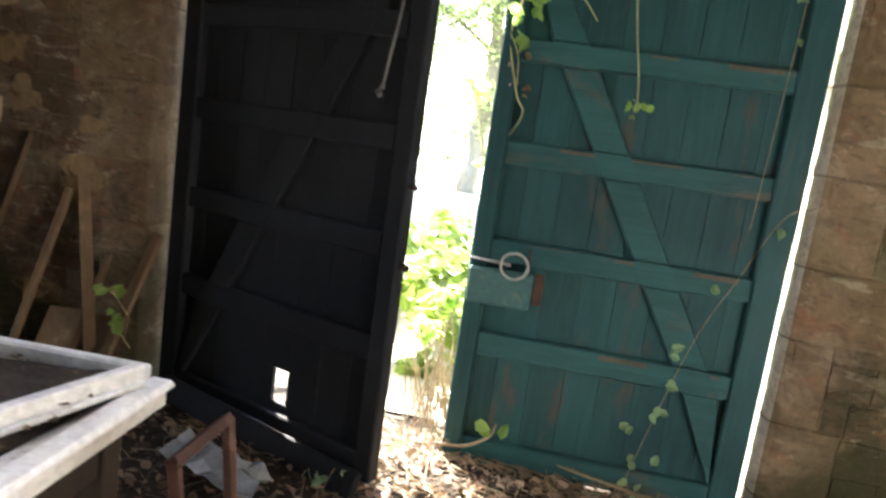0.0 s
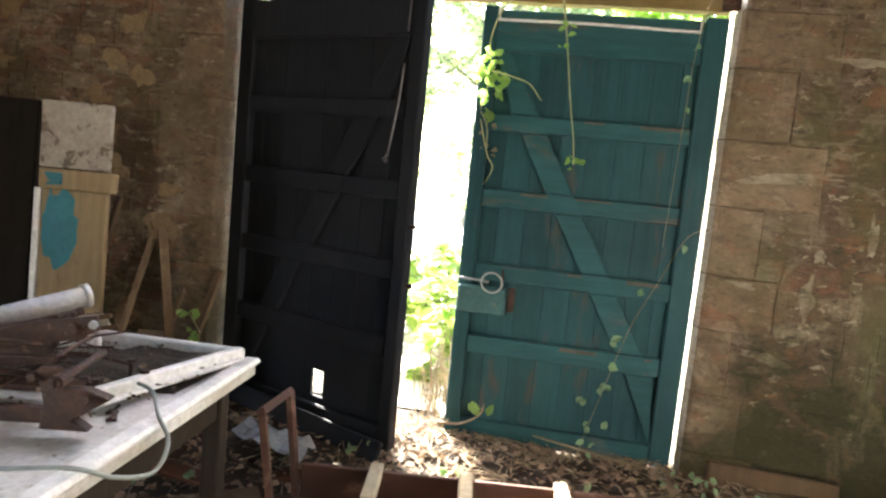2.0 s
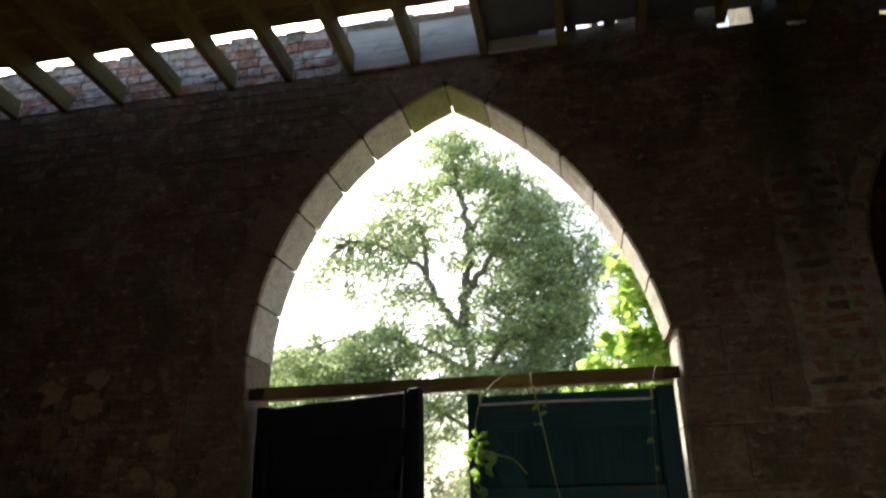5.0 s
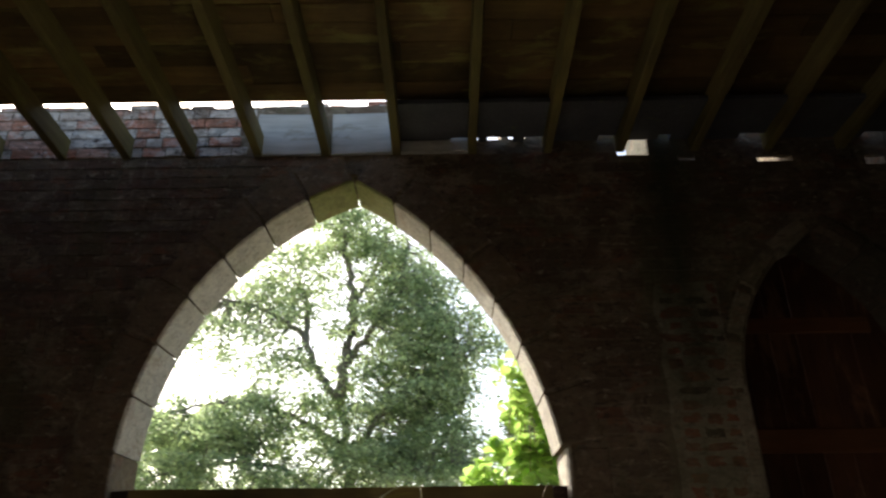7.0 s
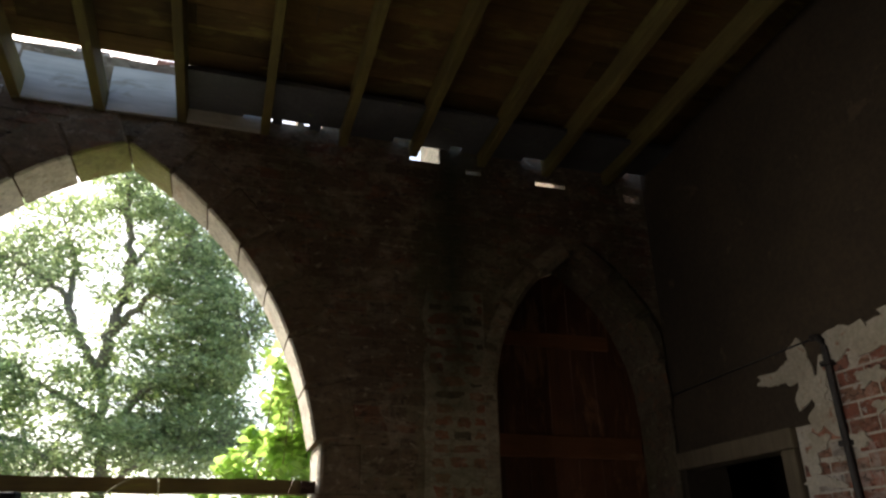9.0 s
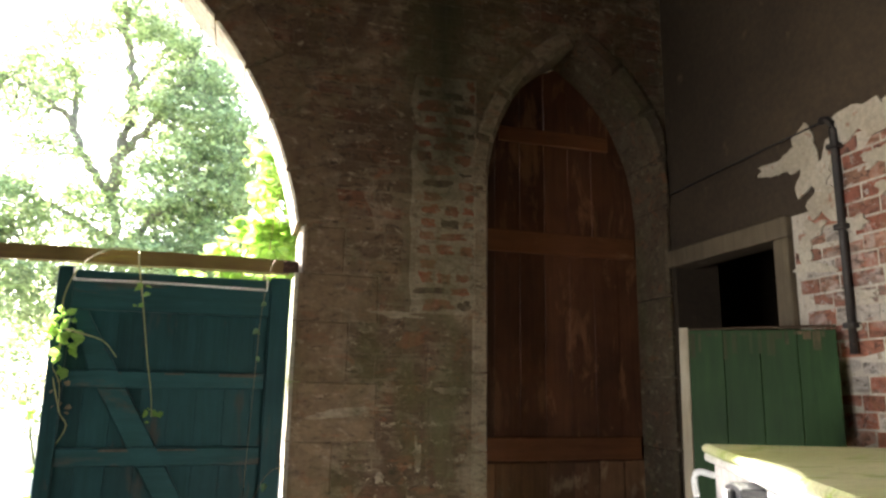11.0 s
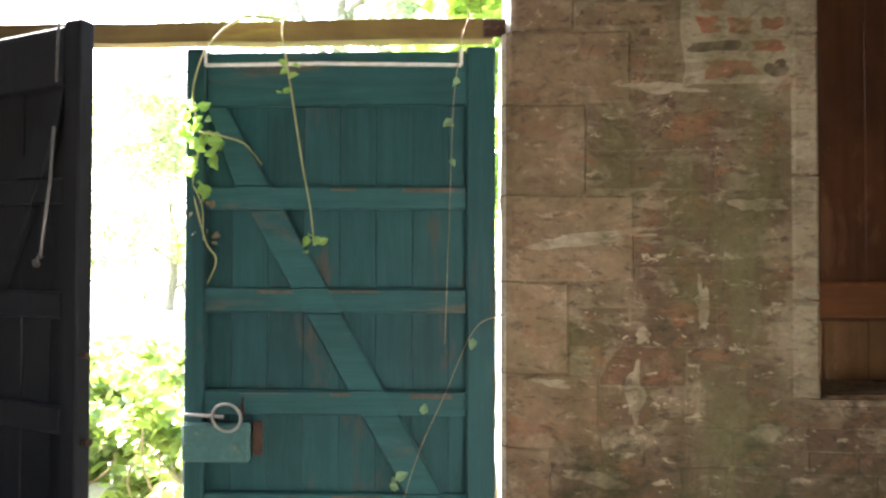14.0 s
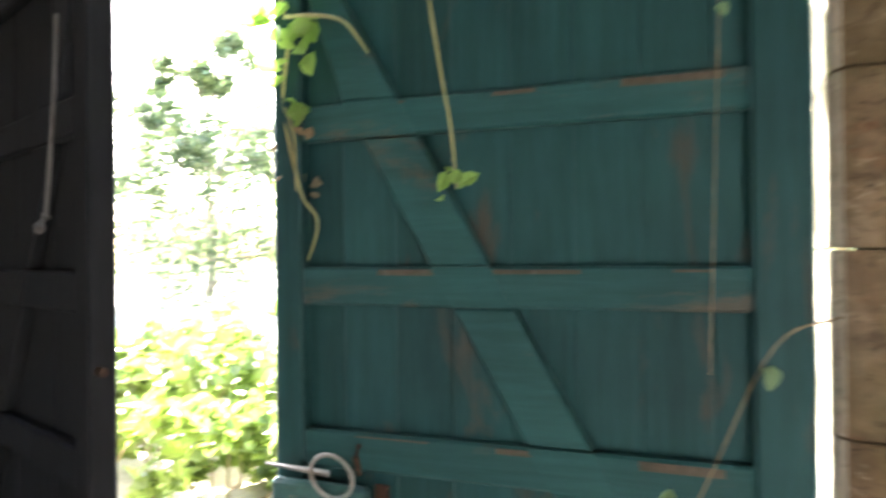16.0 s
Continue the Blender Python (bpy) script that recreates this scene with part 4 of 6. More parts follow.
def thicket(name, boxes, count, leaf_size, material, label, category, shape=0, stems=0, clump=0.25):
    """Clumps of leaves scattered in boxes (x0, x1, y0, y1, z0, z1), with stems from the ground."""
    V, F = [], []
    t = thing(name, pose(0, 0, 0), label, category)
    sb = bmesh.new()
    total = sum((b[1] - b[0]) * (b[3] - b[2]) for b in boxes)
    for b in boxes:
        n = int(count * (b[1] - b[0]) * (b[3] - b[2]) / total)
        cl = max(3, n // 45)
        for c in range(cl):
            cx, cy = rnd.uniform(b[0], b[1]), rnd.uniform(b[2], b[3])
            cz = b[4] + (b[5] - b[4]) * (rnd.random() ** .6) * (0.6 + 0.4 * noise.noise(Vector((cx * 1.3, cy * 1.3, 5))) + .2)
            cr = clump * rnd.uniform(.6, 1.3)
            for k in range(n // cl):
                p = Vector((cx, cy, cz)) + rand_dir() * cr * rnd.random() ** .5
                if p.z > -0.05:
                    leaf_mesh(V, F, p, leaf_size * rnd.uniform(.6, 1.35), Vector((rnd.gauss(0, .6), rnd.gauss(0, .6) - .3, 1)), .25, shape)
            if stems and c % max(1, cl // stems) == 0:
                g0 = Vector((cx + rnd.uniform(-.3, .3), cy + rnd.uniform(-.2, .2), 0))
                tube(sb, curve_pts([g0, g0.lerp(Vector((cx, cy, cz)), .5) + rand_dir() * .12, (cx, cy, cz)], 4), leaf_size * .09, 4, leaf_size * .04, cap=False)
    if stems:
        tagged(part("stem_tangle", sb, M_STEM, t), kind="stuff")
    tagged(leaves_object("leaves", V, F, material, t), kind="stuff")
    return t


thicket("hedge", [(-30, 18, 20, 25, 0, 3.6), (2.5, 14, 15, 19, 0, 4.4)], 34000, 0.20, M_LEAF_DARK, "overgrown green hedge along the far side of the yard", "hedge", 0, 20, .7)
thicket("bramble_shrub", [(0.6, 1.5, 0.55, 1.15, 1.4, 2.92), (1.0, 1.5, 0.6, 1.1, 2.4, 3.2)], 2900, 0.085, M_LEAF_LIME, "sunlit lime-green bramble shrub behind the gate", "shrub", 1, 14, .15)
thicket("bramble_patch", [(-1.6, 0.9, 1.1, 3.0, 0.0, 0.72), (-3.4, -1.2, 1.8, 4.0, 0.0, 0.95)], 11000, 0.10, M_LEAF_PATCH, "tangled bramble patch growing outside the gates", "shrub", 1, 60, .16)

thicket("gap_weeds", [(-0.16, 0.16, 0.28, 0.75, 0.15, 0.78)], 420, 0.045, M_LEAF_LIME, "yellow-green weeds growing up between the gates", "weeds", 1, 8, .07)

# ---- things by the side wall ----
frame_wood = planked("grey_door_frame", (0.20, 0.155, 0.10), (0.13, 0.10, 0.065), (0.28, 0.24, 0.17), 0.8, 2, 30, 0.6, 0.1)
door_frame = thing("door_1", pose(0, 0, 0), "bare timber door frame round a dark doorway", "door frame", kind="structure")
part("jamb", box_bm(X_RIGHT - 0.035, X_RIGHT + 0.12, DOOR_Y0 - 0.05, DOOR_Y0 + 0.045, -0.02, DOOR_TOP - 0.05, 0.006, 0.003), frame_wood, door_frame)
part("lintel", box_bm(X_RIGHT - 0.04, X_RIGHT + 0.12, DOOR_Y0 - 0.055, DOOR_Y1 + 0.038, DOOR_TOP - 0.048, DOOR_TOP + 0.055, 0.006, 0.004), frame_wood, door_frame)

M_PIPE = weathered("dark_pipe_paint", (0.045, 0.035, 0.03), (0.03, 0.024, 0.02), (0.12, 0.07, 0.045), 0.6, 9, 60, 0.62)
pipe = thing("wall_pipe", pose(X_RIGHT - 0.03, -1.30, 1.8), "thin dark iron pipe clipped to the brick wall", "pipe")
bm = bmesh.new()
tube(bm, [(0, 0, 0), (0, 0, 0.5), (0, 0, 1.0), (0, 0.005, 1.03), (0, 0.03, 1.055), (0, 0.06, 1.06)], 0.017, 8)
smooth(part("down_pipe", bm, M_PIPE, pipe))
bm = bmesh.new()
tube(bm, [(0.01, 0.06, 1.06), (0.01, 0.7, 1.045), (0.012, 1.26, 1.03)], 0.0045, 8)
smooth(part("cross_pipe", bm, M_PIPE, pipe))
for z in (0.12, 0.55, 0.92):
    part("clip", box_bm(-0.022, 0.028, -0.03, 0.03, z - 0.012, z + 0.012, 0.004), M_PIPE, pipe)

M_GRN = planked("green_board_paint", (0.024, 0.06, 0.015), (0.018, 0.043, 0.012), (0.10, 0.065, 0.035), 0.6, 2, 35, 0.68, 0.05)
M_PALE = planked("pale_bare_edge", (0.50, 0.44, 0.32), (0.38, 0.32, 0.22), (0.30, 0.23, 0.15), 0.8, 2, 35, 0.62, 0.05)
ang = math.degrees(math.atan2(-0.44, 0.44))
green_board = thing("green_board", pose(2.84, -0.905, 0.0, -3.5, 0, ang), "dark green painted plank door leaning against the side wall", "board")
for k in range(4):
    part("plank", box_bm(0.03 + 0.15 * k, 0.03 + 0.15 * (k + 1) - 0.001, -0.02, 0.0, 0.01, 1.915 - 0.003 * k, 0.003), M_GRN, green_board)
part("edge_strip", box_bm(-0.012, 0.0295, -0.024, 0.03, 0.0, 1.93, 0.004, 0.002), M_PALE, green_board, "bare pale edge strip")
for z in (0.3, 1.0, 1.65):
    part("ledge", box_bm(0.05, 0.6, 0.0005, 0.025, z, z + 0.12, 0.004), M_GRN, green_board)
M_WORN = planked("worn_green_brown", (0.075, 0.06, 0.03), (0.03, 0.055, 0.02), (0.14, 0.09, 0.05), 0.75, 2, 30, 0.50, 0.2)
for k in range(16):
    x0 = 0.035 + 0.036 * k
    part("worn_strip", box_bm(x0, x0 + rnd.uniform(.01, .034), -0.0213, -0.0203, 1.90 - 0.13 * rnd.random() ** 2 - 0.01, 1.90, 0.0, 0.0), M_WORN, green_board, "worn brown paint at the top")
part("top_edge", box_bm(0.0305, 0.63, -0.019, -0.001, 1.9155, 1.925, 0.002, 0.002), planked("bare_brown_edge", (0.12, 0.08, 0.05), (0.08, 0.05, 0.03), (0.2, 0.14, 0.09), 0.8, 0), green_board, "worn brown top edge")

# white enamel stove; its front runs back along the wall
M_ENAMEL = weathered("white_enamel", (0.80, 0.80, 0.79), (0.74, 0.73, 0.70), (0.42, 0.36, 0.29), 0.22, 3, 30, 0.74, bump_strength=0.05)
M_ALGAE = weathered("algae_stained_enamel", (0.54, 0.53, 0.38), (0.40, 0.43, 0.19), (0.25, 0.32, 0.06), 0.45, 2.4, 40, 0.54, (0.5, 1.4, 1), bump_strength=0.2)
M_BLACK = weathered("black_bakelite", (0.02, 0.02, 0.022), (0.014, 0.014, 0.016), (0.05, 0.045, 0.04), 0.35, 9, 60, 0.7)
stove = thing("enamel_stove", pose(2.46, -1.56, 0.0, 0, 0, -115), "old white enamelled stove with an algae-stained lid", "stove")
# local x runs along the front away from the near corner, y into the body
part("body", box_bm(0.02, 1.40, 0.03, 0.78, 0.10, 1.405, 0.012), M_ENAMEL, stove)
part("lid", box_bm(0.0, 1.42, -0.005, 0.80, 1.43, 1.462, 0.010, 0.002), M_ALGAE, stove, "pale lid stained with green algae")
part("lid_rim", box_bm(0.008, 1.41, 0.003, 0.79, 1.406, 1.4295, 0.003), M_ENAMEL, stove)
part("plinth", box_bm(0.05, 1.37, 0.07, 0.75, 0.0, 0.0995, 0.004), M_BLACK, stove)
# dark hexagonal bracket with a round white dial, and a rusty catch below it
bm = bmesh.new()
prism(bm, [(0.43, 1.335), (0.46, 1.385), (0.52, 1.398), (0.62, 1.392), (0.62, 1.295), (0.54, 1.285)], -0.035, 0.0295)
bmesh.ops.bevel(bm, geom=bm.edges[:], offset=0.004, segments=1, affect="EDGES", profile=0.5)
bracket = part("bracket", bm, M_BLACK, stove, "black bracket with a round dial")
bm = bmesh.new()
tube(bm, [(0.475, -0.0352, 1.352), (0.475, -0.039, 1.352)], 0.02, 16)
part("dial_mark", bm, M_WHITE, bracket, "round white dial")
part("grip", box_bm(0.555, 0.575, -0.055, -0.0355, 1.30, 1.385, 0.005), M_BLACK, bracket)
part("oven_door", box_bm(0.20, 0.95, 0.012, 0.0295, 0.45, 1.15, 0.008), M_ENAMEL, stove)
bm = bmesh.new()
tube(bm, curve_pts([(0.03, 0.03, 1.36), (0.025, -0.02, 1.37), (0.02, -0.035, 1.345), (0.02, -0.03, 1.29)], 5), 0.011, 8)
smooth(part("hook_handle", bm, M_ENAMEL, stove, "white hooked handle"))
part("latch_plate", box_bm(0.275, 0.345, -0.02, 0.0295, 1.20, 1.295, 0.004), M_BLACK, stove)
part("latch", box_bm(0.288, 0.306, -0.03, -0.0205, 1.21, 1.285, 0.003), M_IRON, stove, "rusty latch bar")
part("latch", box_bm(0.315, 0.328, -0.028, -0.0205, 1.215, 1.28, 0.003), M_STEEL, stove)
bm = bmesh.new()
prism(bm, [(0.80, 1.255), (0.812, 1.235), (0.835, 1.228), (0.856, 1.24), (0.855, 1.262), (0.835, 1.28), (0.815, 1.315), (0.812, 1.28)], 0.022, 0.0298)
part("badge", bm, weathered("blue_badge", (0.03, 0.035, 0.12), (0.02, 0.02, 0.08), (0.1, 0.1, 0.15), 0.4), stove, "dark blue drop-shaped badge")

# ---- things by the dark gate ----
M_UNDER = planked("dark_table_wood", (0.028, 0.02, 0.014), (0.02, 0.014, 0.01), (0.05, 0.035, 0.025), 0.75, 2)
table = thing("white_table", pose(-0.382, -1.185, 0, 0, 0, 3.2), "white painted table littered with dirt and scrap", "table")
M_TOP = weathered("dirty_white_top", (0.72, 0.70, 0.67), (0.46, 0.42, 0.37), (0.24, 0.19, 0.14), 0.5, 3.4, 40, 0.60, bump_strength=0.3)
part("tabletop", box_bm(-1.30, 0.0, -1.05, 0.0, 0.662, 0.70, 0.006), M_TOP, table)
part("front_edge", box_bm(-0.045, 0.012, -1.05, 0.012, 0.7005, 0.722, 0.008), M_WHITE, table, "white rounded rim")
part("back_edge", box_bm(-1.30, -0.0455, -0.02, 0.012, 0.7005, 0.748, 0.005), M_WHITE, table, "white raised rim")
for x, y in ((-0.09, -0.09), (-0.09, -0.97), (-1.2, -0.09), (-1.2, -0.97)):
    bm = bmesh.new()
    box(bm, x - 0.03, x + 0.03, y - 0.03, y + 0.03, 0.0, 0.661, 0.005)
    part("leg", bm, M_UNDER, table, "dark brown leg")
part("apron", box_bm(-1.17, -0.12, -0.11, -0.07, 0.54, 0.6615, 0.004), M_UNDER, table)
part("apron", box_bm(-0.11, -0.07, -0.935, -0.125, 0.54, 0.6615, 0.004), M_UNDER, table)

bm = bmesh.new()
g = [[bm.verts.new((-0.45 - 0.05 * i, -1.165 - 0.05 * j - 0.012 * i, 0.702 + max(0.0, (0.02 + 0.02 * noise.noise(Vector((i * .5, j * .5, 4))) + 0.012 * rnd.random()) * (1 if 0 < i < 19 and 0 < j < 8 else 0)))) for i in range(20)] for j in range(9)]
for r0, r1 in zip(g, g[1:]):
    for i in range(19):
        bm.faces.new((r0[i + 1], r0[i], r1[i], r1[i + 1]))
tagged(part("dirt", bm, M_EARTH), "grey-brown dirt and crumbs heaped on the table", "dirt", kind="stuff")
V, F = [], []
for k in range(420):
    x, y = -0.44 - rnd.random() * 0.95, -1.17 - rnd.random() ** 1.4 * 0.75
    leaf_mesh(V, F, Vector((x, y, 0.712 + rnd.random() * 0.03)), rnd.uniform(.008, .028), Vector((rnd.gauss(0, .5), rnd.gauss(0, .5), 1)), .4, 1)
tagged(leaves_object("table_litter", V, F, foliage("dry_crumbs", (0.06, 0.04, 0.028), (0.18, 0.13, 0.09), 0.1, 0.85)), "dry leaf crumbs scattered over the white table", "litter", kind="stuff")

M_BROWN_STICK = planked("brown_stick", (0.14, 0.085, 0.05), (0.09, 0.055, 0.035), (0.22, 0.16, 0.11), 0.8, 0)
sash = thing("window_bar", pose(-0.425, -1.225, 0.722, 0, 0, -13), "loose white painted glazing bar lying on the table", "bar")
part("rail", box_bm(-0.014, 0.014, -0.56, 0.0, 0.0, 0.042, 0.003, 0.001), M_WHITE, sash)
part("moulding", box_bm(0.0145, 0.03, -0.55, -0.01, 0.0, 0.012, 0.003), M_WHITE, sash)

# a ribbed white insulator and a bundle of striped laths
insulator = thing("insulator", pose(-0.93, -1.44, 0.752, 0, 90, 28) @ Matrix.Scale(0.72, 4), "white ceramic insulator with ribbed end lying in dirt", "insulator")
bm = bmesh.new()
for z0, z1, r0, r1 in ((0.0, 0.09, 0.032, 0.034), (0.09, 0.105, 0.034, 0.022), (0.105, 0.12, 0.04, 0.04), (0.12, 0.128, 0.026, 0.026), (0.128, 0.145, 0.042, 0.042), (0.145, 0.153, 0.026, 0.026), (0.153, 0.17, 0.04, 0.034)):
    tube(bm, [(0, 0, z0), (0, 0, z1)], r0, 14, r1)
smooth(part("ceramic", bm, M_WHITE, insulator))
bundle = thing("lath_bundle", pose(-1.02, -1.33, 0.775, 0, -9, 24), "small bundle of pale and brown sticks on the table", "sticks")
for k in range(9):
    yy, zz = 0.018 * (k % 3 - 1), 0.018 * (k // 3 - 1)
    part("stick", box_bm(-0.18 + rnd.uniform(-.03, .03), 0.16 + rnd.uniform(-.03, .03), yy - 0.007, yy + 0.007, zz - 0.007, zz + 0.007, 0.002, 0.003), M_PALE if k % 2 else M_BROWN_STICK, bundle)

roll = thing("white_tube", pose(-1.15, -1.05, 0.81), "white tube with a flanged end lying on scrap", "tube")
bm = bmesh.new()
tube(bm, [(0, 0, 0), (-0.15, -0.26, -0.055), (-0.28, -0.48, -0.095)], 0.036, 14)
smooth(part("pipe_body", bm, M_WHITE, roll))
bm = bmesh.new()
tube(bm, [(0.012, 0.02, 0.004), (0.0, 0.0, 0.0)], 0.045, 16)
smooth(part("flange", bm, M_WHITE, roll))
sheet = thing("crumpled_sheet", pose(-1.5, -1.5, 0.72), "crumpled white sheet of paper on the table", "paper")
bm = bmesh.new()
g = [[bm.verts.new((0.05 * i - 0.18, 0.05 * j - 0.15, 0.03 + 0.045 * noise.noise(Vector((i * .6, j * .6, 2))) + 0.015 * rnd.random())) for i in range(8)] for j in range(7)]
for r0, r1 in zip(g, g[1:]):
    for i in range(7):
        bm.faces.new((r0[i], r0[i + 1], r1[i + 1], r1[i]))
part("paper", bm, M_WHITE, sheet)

# rusted machine: two feet on a rail, slotted plates, shafts, leaning levers, a wheel and loose rods
machine = thing("rusty_machine", pose(-0.71, -1.85, 0.7225, 0, 0, 14) @ Matrix.Scale(0.8, 4), "rusted machine of plates, shafts and levers with loose rods", "machine")


def plate(name, outline, y0, y1, m=None, hole=None):
    """A thick iron plate with an optional round hole marked by a raised boss."""
    bm = bmesh.new()
    prism(bm, outline, y0, y1)
    bmesh.ops.bevel(bm, geom=bm.edges[:], offset=0.003, segments=1, affect="EDGES", profile=0.5)
    if hole:
        x, z, r = hole
        tube(bm, [(x, y0 - 0.012, z), (x, y1 + 0.012, z)], r, 12)
    if m is not None:
        bmesh.ops.transform(bm, matrix=m, verts=bm.verts)
    return part(name, bm, M_IRON, machine)


plate("base_rail", [(-0.34, 0.012), (0.24, 0.012), (0.25, 0.055), (0.10, 0.062), (-0.05, 0.05), (-0.34, 0.06)], -0.165, -0.135)
plate("base_rail", [(-0.32, 0.0), (0.20, 0.0), (0.20, 0.045), (-0.32, 0.05)], 0.12, 0.15)
plate("foot", [(0.16, 0.0), (0.30, 0.0), (0.27, 0.022), (0.25, 0.03), (0.36, 0.10), (0.29, 0.125), (0.22, 0.12), (0.20, 0.185), (0.15, 0.18), (0.17, 0.08)], -0.175, -0.13, None, (0.21, 0.145, 0.022))
plate("foot", [(-0.12, 0.0), (0.02, 0.0), (-0.01, 0.03), (0.03, 0.12), (-0.02, 0.17), (-0.08, 0.15), (-0.10, 0.04)], -0.175, -0.135, None, (-0.03, 0.13, 0.02))
plate("foot", [(-0.34, 0.0), (-0.26, 0.0), (-0.27, 0.19), (-0.33, 0.21), (-0.36, 0.16)], -0.18, -0.12)
plate("slotted_plate", [(-0.12, 0.17), (0.20, 0.235), (0.27, 0.27), (0.26, 0.315), (0.05, 0.275), (-0.12, 0.225)], -0.05, -0.032, None, (0.19, 0.27, 0.016))
plate("slotted_plate", [(-0.30, 0.10), (0.08, 0.15), (0.10, 0.20), (-0.28, 0.16)], 0.06, 0.08)
plate("arm", [(-0.28, 0.12), (0.16, 0.17), (0.17, 0.195), (-0.28, 0.16)], -0.10, -0.075)
plate("arm", [(-0.1, -0.014), (0.17, -0.010), (0.17, 0.010), (-0.1, 0.016)], -0.012, 0.012, pose(0.02, 0.02, 0.24, 12, -16, 40))
plate("arm", [(-0.16, -0.012), (0.13, -0.012), (0.13, 0.012), (-0.16, 0.012)], -0.008, 0.008, pose(-0.12, -0.02, 0.20, 30, 14, -24))
for pts, r in (([(0.21, -0.20, 0.145), (0.20, 0.16, 0.14)], 0.012), ([(-0.03, -0.20, 0.13), (-0.05, 0.17, 0.12)], 0.013), ([(-0.34, -0.15, 0.175), (0.22, -0.155, 0.15)], 0.010), ([(-0.32, 0.0, 0.08), (0.2, 0.02, 0.07)], 0.016),
               ([(-0.2, -0.12, 0.24), (0.12, -0.09, 0.225)], 0.007), ([(0.02, -0.16, 0.10), (0.19, 0.1, 0.21)], 0.008), ([(-0.25, 0.12, 0.17), (0.1, 0.05, 0.28)], 0.007)):
    bm = bmesh.new()
    tube(bm, pts, r, 8)
    smooth(part("shaft", bm, M_IRON, machine))
for pts, r in (([(-0.22, -0.08, 0.12), (-0.19, -0.06, 0.28), (-0.14, -0.04, 0.41)], 0.019), ([(-0.30, -0.14, 0.15), (-0.315, -0.14, 0.33)], 0.009), ([(0.12, -0.02, 0.2), (0.17, 0.0, 0.31)], 0.011)):
    bm = bmesh.new()
    tube(bm, pts, r, 8, r * 0.85)
    part("lever", bm, M_IRON, machine)
bm = bmesh.new()
for r0, r1, y0, y1 in ((0.072, 0.072, -0.205, -0.185), (0.024, 0.024, -0.22, -0.18)):
    tube(bm, [(-0.19, y0, 0.09), (-0.19, y1, 0.09)], r0, 18, r1)
part("wheel", bm, M_IRON, machine)
for x, y, z in ((0.26, -0.06, 0.292), (0.20, -0.19, 0.145), (-0.02, -0.19, 0.13), (0.14, -0.168, 0.155), (0.29, -0.18, 0.10)):
    bm = bmesh.new()
    tube(bm, [(x, y, z), (x, y - 0.018, z)], 0.013, 6)
    part("bolt_head", bm, M_STEEL if z > 0.28 else M_IRON, machine)
for k in range(22):
    x, y, z = rnd.uniform(-0.30, 0.12), rnd.uniform(0.02, 0.36), rnd.uniform(0.03, 0.17)
    a, l = rnd.uniform(-0.9, 0.9), rnd.uniform(0.10, 0.34)
    dv = Vector((math.cos(a), math.sin(a), rnd.uniform(-0.15, 0.2))) * l / 2
    bm = bmesh.new()
    tube(bm, [Vector((x, y, z)) - dv, Vector((x, y, z + 0.012)), Vector((x, y, z)) + dv], rnd.uniform(0.003, 0.007), 6)
    part("rod", bm, M_IRON, machine)
for k in range(9):
    bolt_x, bolt_y = -0.385 - rnd.uniform(0.06, 0.24), -1.185 - rnd.uniform(0.28, 0.56)
    b = thing("bolt", pose(bolt_x, bolt_y, 0.70, rnd.choice((0, 90)), 0, rnd.uniform(0, 360)) @ pose(0, 0, 0.006), "small rusty bolt lying on the table", "bolt", "bolts on the table")
    bm = bmesh.new()
    tube(bm, [(0, 0, 0), (0, 0, 0.06)], 0.006, 6)
    part("shank", bm, M_IRON, b)
    bm = bmesh.new()
    tube(bm, [(0, 0, 0.0605), (0, 0, 0.07)], 0.014, 6)
    part("head", bm, M_IRON, b)

cable = thing("cable", pose(0, 0, 0), "thin grey-green looped cable hanging over the table edge", "cable")
bm = bmesh.new()
tube(bm, curve_pts([(-0.56, -1.62, 0.735), (-0.50, -1.65, 0.75), (-0.42, -1.71, 0.755), (-0.345, -1.80, 0.735), (-0.285, -1.85, 0.70), (-0.262, -1.94, 0.665), (-0.29, -2.04, 0.69), (-0.34, -2.12, 0.735), (-0.55, -2.19, 0.73), (-0.95, -2.22, 0.73)], 8), 0.0055, 6)
smooth(part("lead", bm, weathered("grey_green_plastic", (0.28, 0.31, 0.29), (0.22, 0.25, 0.24), (0.16, 0.15, 0.13), 0.45), cable))

# upturned brown frame: an upright end, two long sides and cross bars
M_BROWN = planked("brown_varnished_wood", (0.085, 0.042, 0.03), (0.06, 0.028, 0.02), (0.17, 0.10, 0.075), 0.6, 0, 28, 0.62, 0.1)
fr = thing("wooden_frame", pose(0, 0, 0), "upturned brown wooden frame lying on the floor", "frame")
bm = bmesh.new()
tube(bm, [(-0.30, -0.955, 0.05), (-0.305, -0.95, 0.2), (-0.37, -0.905, 0.53)], 0.017, 4)
part("post", bm, M_BROWN, fr)
bm = bmesh.new()
tube(bm, [(-0.285, -1.19, 0.05), (-0.29, -1.195, 0.2), (-0.335, -1.22, 0.56)], 0.017, 4)
part("post", bm, M_BROWN, fr)
bm = bmesh.new()
tube(bm, [(-0.372, -0.90, 0.525), (-0.335, -1.225, 0.555)], 0.019, 4)
part("top_rail", bm, M_BROWN, fr)
ang_l = math.degrees(math.atan2(0.19, 1.23))
part("side_board", box_bm(0.02, 1.30, -0.012, 0.012, 0.03, 0.20, 0.004, 0.002, pose(-0.30, -0.96, 0.085, 0, 0, ang_l)), M_BROWN, fr)
